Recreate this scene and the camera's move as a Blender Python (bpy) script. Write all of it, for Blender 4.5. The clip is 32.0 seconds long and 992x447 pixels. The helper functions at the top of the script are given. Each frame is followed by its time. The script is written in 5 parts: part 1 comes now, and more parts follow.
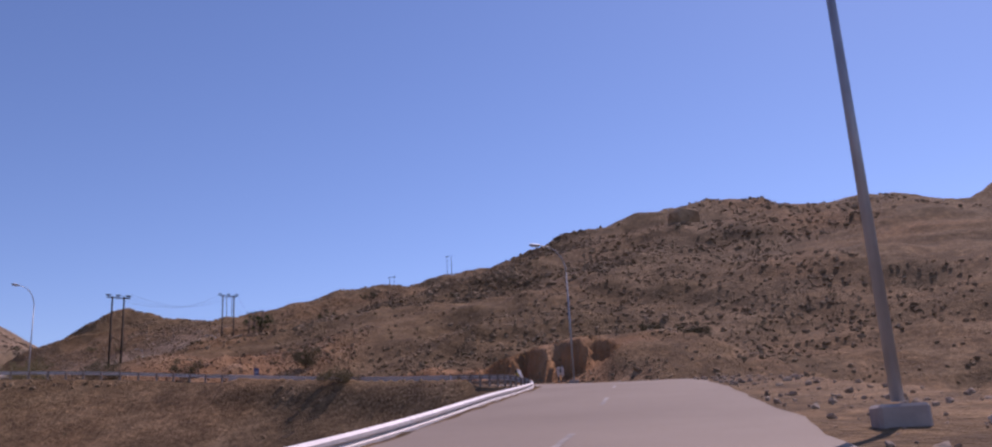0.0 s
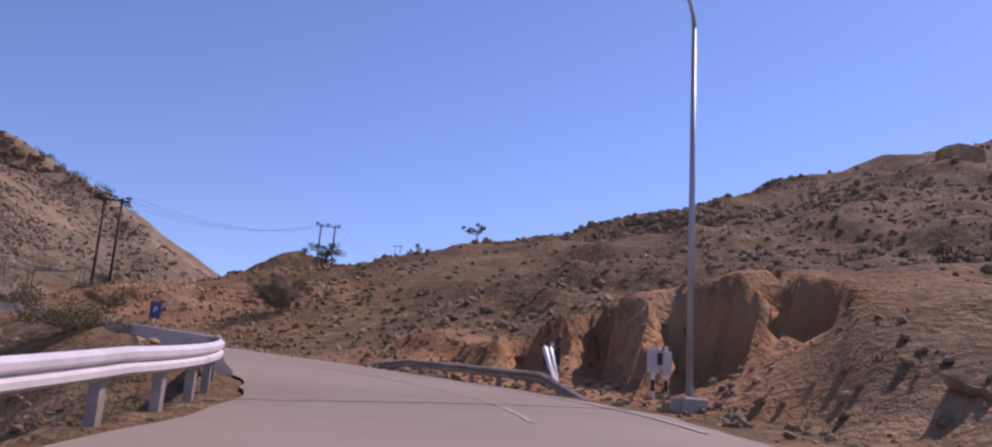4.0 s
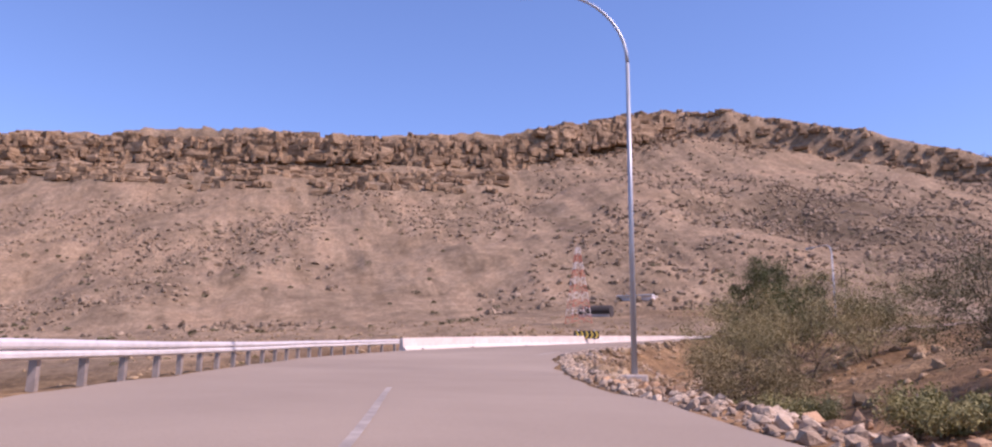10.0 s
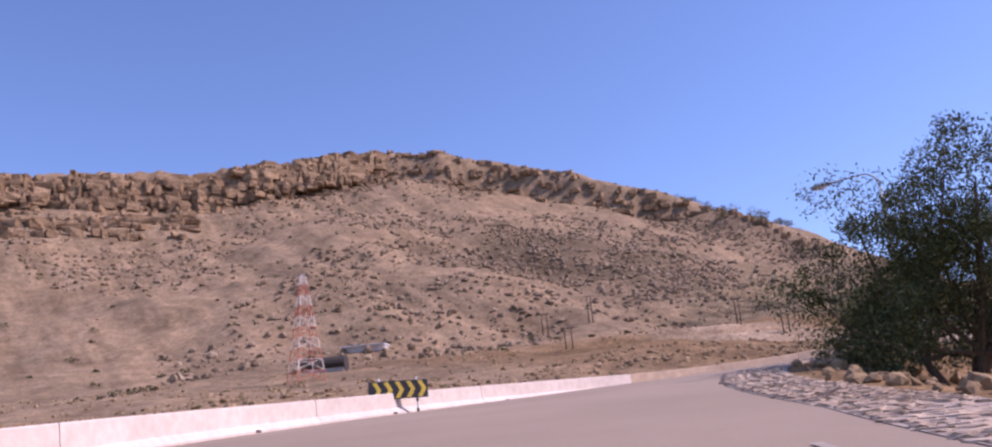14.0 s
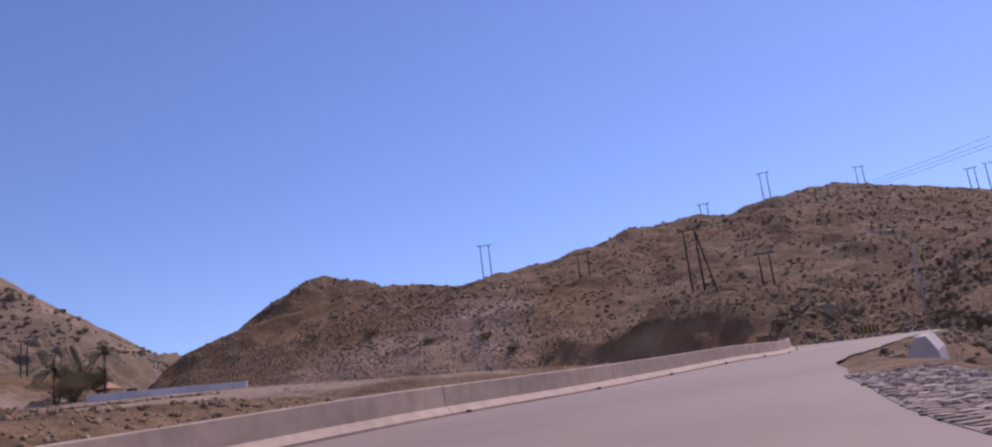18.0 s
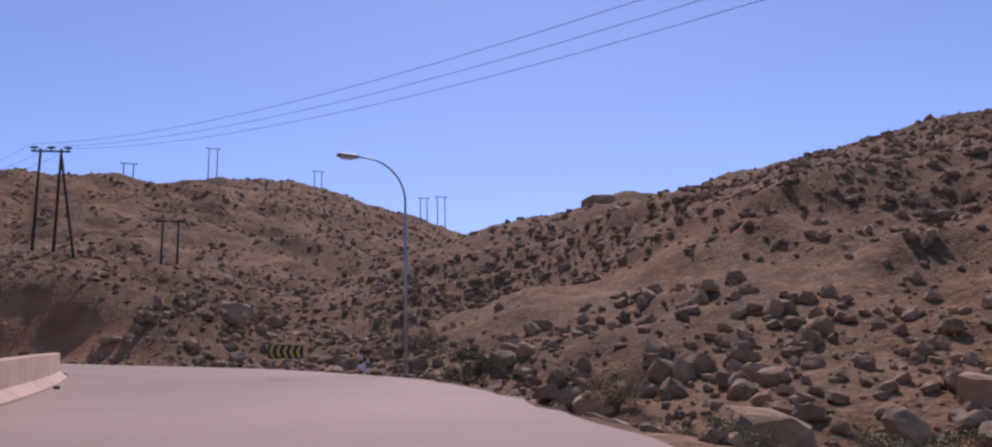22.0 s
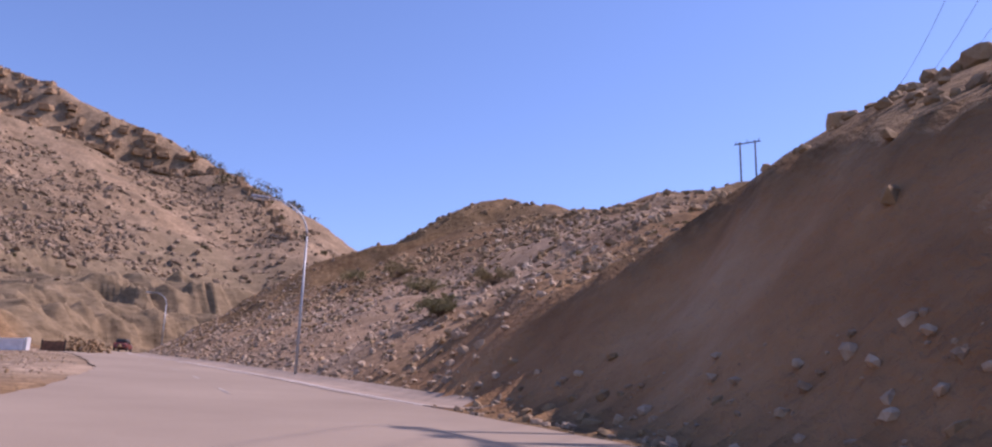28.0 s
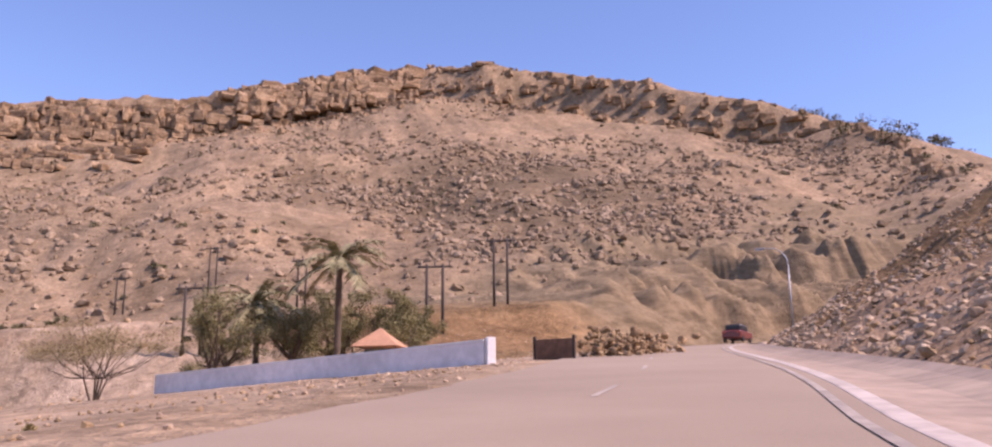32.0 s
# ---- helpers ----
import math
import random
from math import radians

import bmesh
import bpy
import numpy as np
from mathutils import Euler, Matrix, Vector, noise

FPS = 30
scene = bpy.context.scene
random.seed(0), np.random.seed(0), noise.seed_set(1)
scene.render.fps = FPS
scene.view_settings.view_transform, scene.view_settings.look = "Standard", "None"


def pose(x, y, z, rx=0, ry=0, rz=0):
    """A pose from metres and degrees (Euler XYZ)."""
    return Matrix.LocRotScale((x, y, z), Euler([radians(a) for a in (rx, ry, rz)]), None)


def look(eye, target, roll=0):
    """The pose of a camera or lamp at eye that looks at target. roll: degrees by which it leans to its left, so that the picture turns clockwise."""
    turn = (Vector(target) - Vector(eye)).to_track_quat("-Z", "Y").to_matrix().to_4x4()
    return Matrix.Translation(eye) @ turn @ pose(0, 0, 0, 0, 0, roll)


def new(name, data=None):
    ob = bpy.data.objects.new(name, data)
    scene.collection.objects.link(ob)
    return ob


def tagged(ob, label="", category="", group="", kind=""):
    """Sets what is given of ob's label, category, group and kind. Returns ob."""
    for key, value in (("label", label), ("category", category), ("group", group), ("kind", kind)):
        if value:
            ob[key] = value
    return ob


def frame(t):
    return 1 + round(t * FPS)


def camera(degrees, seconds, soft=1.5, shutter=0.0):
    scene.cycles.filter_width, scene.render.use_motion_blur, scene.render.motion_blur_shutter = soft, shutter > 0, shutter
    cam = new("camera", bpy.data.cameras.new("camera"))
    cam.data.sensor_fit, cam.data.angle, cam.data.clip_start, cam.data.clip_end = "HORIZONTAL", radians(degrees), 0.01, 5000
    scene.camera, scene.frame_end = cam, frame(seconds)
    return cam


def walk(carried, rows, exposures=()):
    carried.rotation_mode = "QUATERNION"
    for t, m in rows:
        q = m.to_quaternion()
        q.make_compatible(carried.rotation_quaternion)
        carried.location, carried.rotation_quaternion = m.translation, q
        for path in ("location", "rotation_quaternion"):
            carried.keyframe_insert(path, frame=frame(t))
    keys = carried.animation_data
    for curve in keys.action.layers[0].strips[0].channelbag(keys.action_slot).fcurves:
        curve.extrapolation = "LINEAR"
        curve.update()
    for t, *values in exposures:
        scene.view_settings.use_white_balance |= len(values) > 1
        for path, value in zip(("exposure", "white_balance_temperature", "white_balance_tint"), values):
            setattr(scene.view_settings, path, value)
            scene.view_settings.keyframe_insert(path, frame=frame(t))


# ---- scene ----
# ======== camera and its way ========
cam = camera(60.5, 32.0, soft=2.2)
PATH = [
    (0, (-0.00, 0.00, 2.85), (0.002, 1.941, 3.349), -3.10),
    (0.5, (1.44, 6.91, 3.37), (1.439, 8.846, 3.858), -3.09),
    (1, (2.76, 13.65, 3.95), (2.761, 15.590, 4.440), -3.01),
    (1.5, (3.92, 20.19, 4.52), (3.924, 22.125, 5.013), -3.00),
    (2, (4.93, 26.41, 5.07), (4.918, 28.357, 5.537), -2.38),
    (2.5, (5.81, 32.39, 5.60), (5.738, 34.337, 6.037), -0.46),
    (4.5, (6.09, 54.03, 7.03), (5.433, 55.867, 7.452), 3.82),
    (5, (5.02, 58.24, 7.34), (4.207, 60.025, 7.723), 3.29),
    (5.5, (4.34, 61.96, 7.58), (3.338, 63.644, 7.980), 2.82),
    (6, (2.16, 65.73, 7.86), (0.997, 67.298, 8.294), 2.68),
    (6.5, (-0.59, 69.98, 8.20), (-1.886, 71.443, 8.625), 2.36),
    (7, (-4.05, 74.01, 8.60), (-5.478, 75.349, 9.024), 2.00),
    (7.5, (-7.61, 77.61, 9.00), (-9.177, 78.779, 9.411), 1.63),
    (8, (-11.82, 80.85, 9.41), (-13.522, 81.814, 9.827), 1.38),
    (8.5, (-16.45, 83.57, 9.84), (-18.247, 84.351, 10.250), 1.06),
    (9, (-21.63, 85.76, 10.33), (-23.495, 86.369, 10.718), 0.87),
    (9.5, (-27.13, 87.43, 10.82), (-29.016, 87.967, 11.214), 0.79),
    (10, (-33.00, 88.81, 11.32), (-34.895, 89.319, 11.733), 0.60),
    (10.5, (-38.94, 90.12, 11.86), (-40.830, 90.614, 12.284), 0.19),
    (11, (-45.16, 91.26, 12.40), (-47.059, 91.746, 12.824), -0.14),
    (11.5, (-51.46, 92.44, 12.76), (-53.347, 92.959, 13.154), -2.36),
    (12, (-57.58, 93.91, 13.14), (-59.436, 94.540, 13.540), -3.89),
    (12.5, (-63.13, 95.55, 13.59), (-64.923, 96.317, 14.026), -4.49),
    (13, (-68.67, 97.41, 14.06), (-70.391, 98.322, 14.519), -4.98),
    (13.5, (-73.78, 99.42, 14.49), (-75.416, 100.457, 14.978), -5.43),
    (15.5, (-91.39, 111.61, 16.44), (-92.711, 113.023, 16.957), -6.04),
    (16, (-95.04, 115.70, 16.94), (-96.190, 117.263, 17.421), -6.65),
    (16.5, (-98.12, 119.93, 17.41), (-99.035, 121.642, 17.887), -6.83),
    (17, (-100.43, 124.40, 17.81), (-101.080, 126.235, 18.287), -6.66),
    (17.5, (-102.30, 129.34, 18.14), (-102.661, 131.242, 18.633), -6.35),
    (18, (-103.69, 134.71, 18.46), (-103.772, 136.652, 18.945), -6.79),
    (18.5, (-104.05, 140.49, 18.81), (-103.847, 142.438, 19.223), -7.54),
    (19, (-103.29, 146.71, 19.30), (-102.780, 148.601, 19.688), -7.67),
    (19.5, (-101.59, 152.86, 19.85), (-100.826, 154.664, 20.259), -6.73),
    (20, (-99.19, 158.50, 20.28), (-98.245, 160.211, 20.710), -5.32),
    (20.5, (-96.26, 163.91, 20.66), (-95.194, 165.539, 21.111), -3.94),
    (21, (-93.17, 169.08, 21.03), (-92.048, 170.673, 21.472), -3.09),
    (21.5, (-90.33, 173.78, 21.47), (-89.215, 175.385, 21.899), -2.63),
    (22, (-87.58, 178.46, 21.85), (-86.486, 180.085, 22.258), -1.50),
    (22.5, (-84.93, 183.09, 22.16), (-83.929, 184.777, 22.540), 0.44),
    (23, (-82.55, 187.85, 22.44), (-81.665, 189.598, 22.823), 0.37),
    (23.5, (-80.34, 193.01, 22.79), (-79.593, 194.819, 23.179), 0.60),
    (24, (-78.48, 198.35, 23.17), (-77.862, 200.198, 23.628), 0.65),
    (24.5, (-77.08, 203.56, 23.51), (-76.579, 205.433, 24.005), 0.99),
    (25, (-76.04, 209.02, 23.83), (-75.713, 210.937, 24.286), 1.61),
    (25.5, (-75.50, 214.74, 24.24), (-75.419, 216.694, 24.665), 1.95),
    (27.5, (-80.16, 237.33, 25.72), (-81.031, 239.069, 26.174), 1.91),
    (28, (-83.13, 242.33, 26.09), (-84.180, 243.964, 26.571), 1.67),
    (28.5, (-86.73, 247.06, 26.54), (-87.941, 248.578, 27.014), 1.38),
    (29, (-90.90, 251.56, 26.93), (-92.285, 252.922, 27.398), 0.77),
    (29.5, (-95.47, 255.74, 27.39), (-97.060, 256.859, 27.836), -0.36),
    (30, (-100.41, 259.58, 27.88), (-102.176, 260.422, 28.320), -0.89),
    (30.5, (-105.55, 263.22, 28.41), (-107.383, 263.867, 28.876), -0.28),
    (31, (-111.03, 266.73, 28.95), (-112.887, 267.296, 29.413), 0.03),
    (31.5, (-116.61, 270.22, 29.47), (-118.484, 270.760, 29.917), -0.42),
    (32, (-122.32, 273.51, 30.03), (-124.204, 274.037, 30.462), -0.65),
]
walk(cam, [(t, look(eye, target, roll)) for t, eye, target, roll in PATH], exposures=[
    (0, -0.52, 5950, 37), (2, -0.45, 5950, 37), (4.5, -0.16, 5900, 37), (6, 0.06, 5900, 37), (9, 0.35, 5950, 37), (12, 0.36, 5950, 37), (15.5, 0.1, 5850, 37), (17, -0.12, 5780, 37), (18, -0.4, 5750, 37), (19, -0.28, 5900, 37), (20, -0.42, 5950, 37), (21, -0.42, 5950, 37), (23, -0.28, 6000, 37), (25.5, -0.38, 5950, 37), (28, 0.25, 5950, 37), (30, 0.36, 6350, 37), (31, 0.72, 6500, 37), (32, 0.58, 6400, 37)])

# ======== daylight ========
SUN_YAW, SUN_EL = -36.0, 47.0
world = bpy.data.worlds.new("sky")
scene.world = world
world.use_nodes = True
wn = world.node_tree
wn.nodes.clear()
sky = wn.nodes.new("ShaderNodeTexSky")
sky.sky_type, sky.sun_disc = "NISHITA", False
sky.sun_elevation, sky.sun_rotation = radians(SUN_EL), radians(-SUN_YAW)
sky.air_density, sky.dust_density, sky.ozone_density, sky.altitude = 1.0, 0.3, 4.0, 900
sky_bg = wn.nodes.new("ShaderNodeBackground")
sky_bg.inputs["Strength"].default_value = 0.15
wn.links.new(sky.outputs[0], sky_bg.inputs[0])
wn.links.new(sky_bg.outputs[0], wn.nodes.new("ShaderNodeOutputWorld").inputs[0])
sun_data = bpy.data.lights.new("sun", "SUN")
sun_data.energy, sun_data.angle, sun_data.color = 4.7, radians(0.5), (1.0, 0.885, 0.745)
sun = new("sun", sun_data)
sun_dir = Vector((-math.sin(radians(SUN_YAW)) * math.cos(radians(SUN_EL)), math.cos(radians(SUN_YAW)) * math.cos(radians(SUN_EL)), math.sin(radians(SUN_EL))))
sun.matrix_world = look(sun_dir * 300, (0, 0, 0))
scene.view_settings.exposure = 0.0


# ======== materials ========
def material(name, base, rough=0.85, metal=0.0):
    m = bpy.data.materials.new(name)
    m.use_nodes = True
    n = m.node_tree.nodes
    b = n["Principled BSDF"]
    b.inputs["Base Color"].default_value = (*base, 1)
    b.inputs["Roughness"].default_value = rough
    b.inputs["Metallic"].default_value = metal
    return m, n, m.node_tree.links, b


def coords(n, l, scale=1.0):
    g = n.new("ShaderNodeNewGeometry")
    return g.outputs["Position"]


def tex_noise(n, l, at, scale, detail=5.0, rough=0.6):
    t = n.new("ShaderNodeTexNoise")
    t.inputs["Scale"].default_value, t.inputs["Detail"].default_value, t.inputs["Roughness"].default_value = scale, detail, rough
    l.new(at, t.inputs["Vector"])
    return t.outputs["Fac"]


def ramp(n, l, fac, stops):
    r = n.new("ShaderNodeValToRGB")
    e = r.color_ramp.elements
    while len(e) < len(stops):
        e.new(0.5)
    for k, (p, c) in enumerate(stops):
        e[k].position, e[k].color = p, (*c, 1)
    l.new(fac, r.inputs[0])
    return r.outputs[0]


def mixed(n, l, fac, a, b, mode="MIX"):
    m = n.new("ShaderNodeMix")
    m.data_type, m.blend_type = "RGBA", mode
    for socket, value in ((m.inputs[0], fac), (m.inputs[6], a), (m.inputs[7], b)):
        if isinstance(value, (int, float)):
            socket.default_value = value
        elif isinstance(value, tuple):
            socket.default_value = (*value, 1)
        else:
            l.new(value, socket)
    return m.outputs[2]


def bumped(n, l, b, height, strength=0.4, distance=0.1):
    k = n.new("ShaderNodeBump")
    k.inputs["Strength"].default_value, k.inputs["Distance"].default_value = strength, distance
    l.new(height, k.inputs["Height"])
    l.new(k.outputs[0], b.inputs["Normal"])


def simple(name, base, rough=0.7, metal=0.0, spread=0.25, scale=6.0, bump=0.0):
    """Paint, metal or concrete with stains at two scales."""
    m, n, l, b = material(name, base, rough, metal)
    at = coords(n, l)
    f = tex_noise(n, l, at, scale, 6.0)
    g = tex_noise(n, l, at, scale * 0.13, 3.0)
    dark = tuple(c * (1 - spread) for c in base)
    lite = tuple(min(1.0, c * (1 + spread * 0.5)) for c in base)
    c1 = ramp(n, l, f, [(0.3, dark), (0.7, lite)])
    c2 = ramp(n, l, g, [(0.3, tuple(1 - spread for _ in base)), (0.65, (1, 1, 1))])
    l.new(mixed(n, l, 1.0, c1, c2, "MULTIPLY"), b.inputs["Base Color"])
    if bump:
        bumped(n, l, b, f, bump, 0.02)
    return m


def attribute(n, name):
    a = n.new("ShaderNodeAttribute")
    a.attribute_name = name
    return a.outputs["Fac"]


def stretched(n, l, at, scale):
    v = n.new("ShaderNodeVectorMath")
    v.operation = "MULTIPLY"
    v.inputs[1].default_value = scale
    l.new(at, v.inputs[0])
    return v.outputs[0]


def terrain_material():
    m, n, l, b = material("stony_hillside", (0.3, 0.2, 0.13), 0.95)
    at = coords(n, l)
    big = tex_noise(n, l, at, 0.018, 5.0)
    mid = tex_noise(n, l, at, 0.16, 6.0, 0.65)
    fine = tex_noise(n, l, at, 1.7, 6.0, 0.7)
    soil = ramp(n, l, mid, [(0.28, (0.182, 0.114, 0.057)), (0.5, (0.292, 0.187, 0.095)), (0.72, (0.395, 0.265, 0.146))])
    tint = ramp(n, l, big, [(0.35, (0.82, 0.80, 0.72)), (0.5, (1, 1, 1)), (0.68, (1.0, 0.88, 0.75))])
    soil = mixed(n, l, 1.0, soil, tint, "MULTIPLY")
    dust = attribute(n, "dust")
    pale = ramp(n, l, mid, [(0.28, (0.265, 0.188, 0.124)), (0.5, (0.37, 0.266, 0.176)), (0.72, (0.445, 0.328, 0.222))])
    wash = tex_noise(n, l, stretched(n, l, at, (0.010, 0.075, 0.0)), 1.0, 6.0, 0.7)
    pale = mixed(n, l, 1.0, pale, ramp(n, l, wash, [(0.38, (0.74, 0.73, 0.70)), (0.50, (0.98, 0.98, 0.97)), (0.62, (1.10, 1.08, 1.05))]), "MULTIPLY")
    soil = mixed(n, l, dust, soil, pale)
    soil = mixed(n, l, attribute(n, "sand"), soil, ramp(n, l, mid, [(0.28, (0.40, 0.29, 0.195)), (0.5, (0.50, 0.37, 0.26)), (0.72, (0.58, 0.44, 0.32))]))
    field = tex_noise(n, l, at, 0.035, 6.0, 0.7)
    soil = mixed(n, l, 1.0, soil, ramp(n, l, field, [(0.36, (0.72, 0.72, 0.70)), (0.50, (0.97, 0.97, 0.95)), (0.62, (1.08, 1.05, 1.02))]), "MULTIPLY")
    soil = mixed(n, l, attribute(n, "talus"), soil, mixed(n, l, 1.0, soil, (0.64, 0.65, 0.64), "MULTIPLY"))
    grit = None
    for size, amount in ((0.55, 0.42), (1.5, 0.62), (4.2, 0.62)):
        v = n.new("ShaderNodeTexVoronoi")
        v.inputs["Scale"].default_value = size
        l.new(at, v.inputs["Vector"])
        tone = ramp(n, l, v.outputs["Color"], [(0.15, (0.58, 0.56, 0.53)), (0.5, (0.95, 0.94, 0.92)), (0.85, (1.36, 1.33, 1.28))])
        # cell rims darkened: the shade between stones is put into the colour
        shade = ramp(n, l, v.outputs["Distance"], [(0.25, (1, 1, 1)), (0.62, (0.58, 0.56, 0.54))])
        where = ramp(n, l, tex_noise(n, l, at, size * 0.35, 4.0, 0.75), [(0.36, (0, 0, 0)), (0.56, (amount, amount, amount))])
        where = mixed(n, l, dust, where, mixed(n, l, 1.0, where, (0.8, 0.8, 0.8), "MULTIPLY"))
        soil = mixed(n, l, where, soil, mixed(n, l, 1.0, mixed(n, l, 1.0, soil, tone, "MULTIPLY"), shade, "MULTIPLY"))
        step = mixed(n, l, where, (0, 0, 0), shade)
        grit = step if grit is None else mixed(n, l, 0.5, grit, step)
    speck = tex_noise(n, l, at, 0.55, 3.0, 0.8)
    shrub = ramp(n, l, speck, [(0.68, (0, 0, 0)), (0.73, (0.8, 0.8, 0.8))])
    soil = mixed(n, l, shrub, soil, (0.12, 0.10, 0.05))
    raw = ramp(n, l, mid, [(0.3, (0.235, 0.115, 0.05)), (0.55, (0.40, 0.215, 0.10)), (0.75, (0.50, 0.315, 0.175))])
    soil = mixed(n, l, attribute(n, "cut"), soil, raw)
    bed = tex_noise(n, l, stretched(n, l, at, (0.075, 0.075, 0.26)), 1.0, 6.0, 0.75)
    beds = ramp(n, l, bed, [(0.36, (0.13, 0.096, 0.058)), (0.47, (0.25, 0.183, 0.112)), (0.54, (0.16, 0.118, 0.07)), (0.66, (0.32, 0.237, 0.15))])
    soil = mixed(n, l, attribute(n, "strata"), soil, beds)
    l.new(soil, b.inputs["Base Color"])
    b.inputs["Specular IOR Level"].default_value = 0.15
    h = mixed(n, l, 0.45, mixed(n, l, 0.5, mid, fine), grit)
    bumped(n, l, b, h, 0.75, 0.8)
    return m


def rock_material(name, dark, lite, strata=0.0):
    m, n, l, b = material(name, lite, 0.92)
    g = n.new("ShaderNodeNewGeometry")
    f = tex_noise(n, l, g.outputs["Position"], 0.9, 6.0, 0.7)
    f2 = tex_noise(n, l, g.outputs["Position"], 0.12, 4.0, 0.7)
    c = ramp(n, l, f, [(0.3, dark), (0.62, lite)])
    c2 = ramp(n, l, f2, [(0.3, (0.7, 0.66, 0.6)), (0.65, (1, 1, 1))])
    c3 = ramp(n, l, g.outputs["Random Per Island"], [(0.0, (0.72, 0.69, 0.65)), (0.5, (0.92, 0.90, 0.87)), (1.0, (1.1, 1.07, 1.02))])
    c = mixed(n, l, 1.0, mixed(n, l, 1.0, c, c2, "MULTIPLY"), c3, "MULTIPLY")
    if strata:
        bed = tex_noise(n, l, stretched(n, l, g.outputs["Position"], (0.035, 0.035, 0.42)), 1.0, 4.0, 0.65)
        c = mixed(n, l, strata, c, ramp(n, l, bed, [(0.36, (0.55, 0.48, 0.42)), (0.48, (1, 1, 1)), (0.60, (0.72, 0.64, 0.56)), (0.70, (1, 1, 1))]), "MULTIPLY")
        f = mixed(n, l, 0.6, f, bed)
    l.new(c, b.inputs["Base Color"])
    b.inputs["Specular IOR Level"].default_value = 0.2
    bumped(n, l, b, f, 0.7, 1.2 if strata else 0.25)
    return m


def asphalt_material():
    m, n, l, b = material("asphalt", (0.2, 0.17, 0.15), 0.8)
    at = coords(n, l)
    big = tex_noise(n, l, at, 0.12, 4.0)
    fine = tex_noise(n, l, at, 45.0, 3.0, 0.8)
    c = ramp(n, l, big, [(0.3, (0.275, 0.21, 0.152)), (0.7, (0.365, 0.284, 0.208))])
    c2 = ramp(n, l, fine, [(0.3, (0.78, 0.78, 0.78)), (0.7, (1.08, 1.05, 1.02))])
    l.new(mixed(n, l, 1.0, c, c2, "MULTIPLY"), b.inputs["Base Color"])
    b.inputs["Specular IOR Level"].default_value = 0.3
    bumped(n, l, b, fine, 0.35, 0.01)
    return m


def leaf_material(name, dark, lite):
    m, n, l, b = material(name, lite, 0.7)
    g = n.new("ShaderNodeNewGeometry")
    l.new(ramp(n, l, g.outputs["Random Per Island"], [(0.0, dark), (1.0, lite)]), b.inputs["Base Color"])
    b.inputs["Specular IOR Level"].default_value = 0.2
    return m


TERRAIN = terrain_material()
ROCK = rock_material("hill_rock", (0.205, 0.139, 0.08), (0.47, 0.34, 0.208))
CLIFF = rock_material("cliff_rock", (0.21, 0.142, 0.088), (0.48, 0.345, 0.222), 0.8)
TALUS = rock_material("talus_rock", (0.185, 0.133, 0.09), (0.39, 0.295, 0.205))
PALE_ROCK = rock_material("pale_rock", (0.28, 0.20, 0.14), (0.60, 0.47, 0.35))
ORANGE_ROCK = rock_material("orange_rubble", (0.30, 0.17, 0.09), (0.58, 0.38, 0.23))
ASPHALT = asphalt_material()
CONCRETE = simple("painted_concrete", (0.68, 0.565, 0.48), 0.75, 0, 0.16, 3.0, 0.15)
# browner copy of the barrier concrete, with the shade of its face in the colour
SHADED_CONCRETE = simple("shaded_concrete", (0.56, 0.405, 0.28), 0.85, 0, 0.2, 2.0, 0.15)
OLD_CONCRETE = simple("old_concrete", (0.50, 0.42, 0.36), 0.85, 0, 0.25, 3.0, 0.2)
GUTTER_CONCRETE = simple("gutter_concrete", (0.37, 0.275, 0.2), 0.9, 0, 0.28, 2.0, 0.25)
APRON_STONE = rock_material("apron_stone", (0.44, 0.345, 0.275), (0.62, 0.505, 0.41))
MORTAR = simple("grey_mortar", (0.36, 0.285, 0.23), 0.9, 0, 0.2, 3.0, 0.2)
WHITEWASH = simple("whitewash", (0.74, 0.68, 0.67), 0.8, 0, 0.18, 2.0, 0.15)
GALVANISED = simple("dusty_galvanised_steel", (0.42, 0.325, 0.235), 0.85, 0.0, 0.3, 5.0)
RAIL_PAINT = simple("pale_rail_steel", (0.72, 0.66, 0.62), 0.5, 0.15, 0.15, 4.0)
POST_STEEL = simple("dusty_post_steel", (0.38, 0.31, 0.26), 0.6, 0.3, 0.3, 5.0)
LAMP_STEEL = simple("lamp_post_steel", (0.42, 0.43, 0.45), 0.45, 0.4, 0.15, 2.0)
LAMP_HEAD = simple("lamp_housing", (0.30, 0.31, 0.33), 0.45, 0.2, 0.15, 4.0)
LAMP_GLASS = simple("lamp_cover", (0.62, 0.62, 0.60), 0.25, 0.0, 0.1, 4.0)
POLE_WOOD = simple("dark_pole_wood", (0.055, 0.04, 0.032), 0.85, 0, 0.35, 3.0)
DARK_METAL = simple("dark_metal", (0.06, 0.06, 0.065), 0.5, 0.5, 0.2, 5.0)
BLACK_PAINT = simple("black_paint", (0.025, 0.024, 0.024), 0.5, 0, 0.2, 5.0)
YELLOW_PAINT = simple("yellow_paint", (0.72, 0.50, 0.06), 0.5, 0, 0.15, 5.0)
WHITE_PAINT = simple("white_paint", (0.78, 0.75, 0.72), 0.55, 0, 0.12, 5.0)
ROAD_PAINT = simple("worn_road_paint", (0.43, 0.355, 0.285), 0.7, 0, 0.35, 2.5)
BLUE_PAINT = simple("blue_sign_paint", (0.05, 0.065, 0.17), 0.45, 0, 0.15, 5.0)
FADED_RED = simple("faded_red_paint", (0.55, 0.17, 0.10), 0.7, 0, 0.2, 1.0)
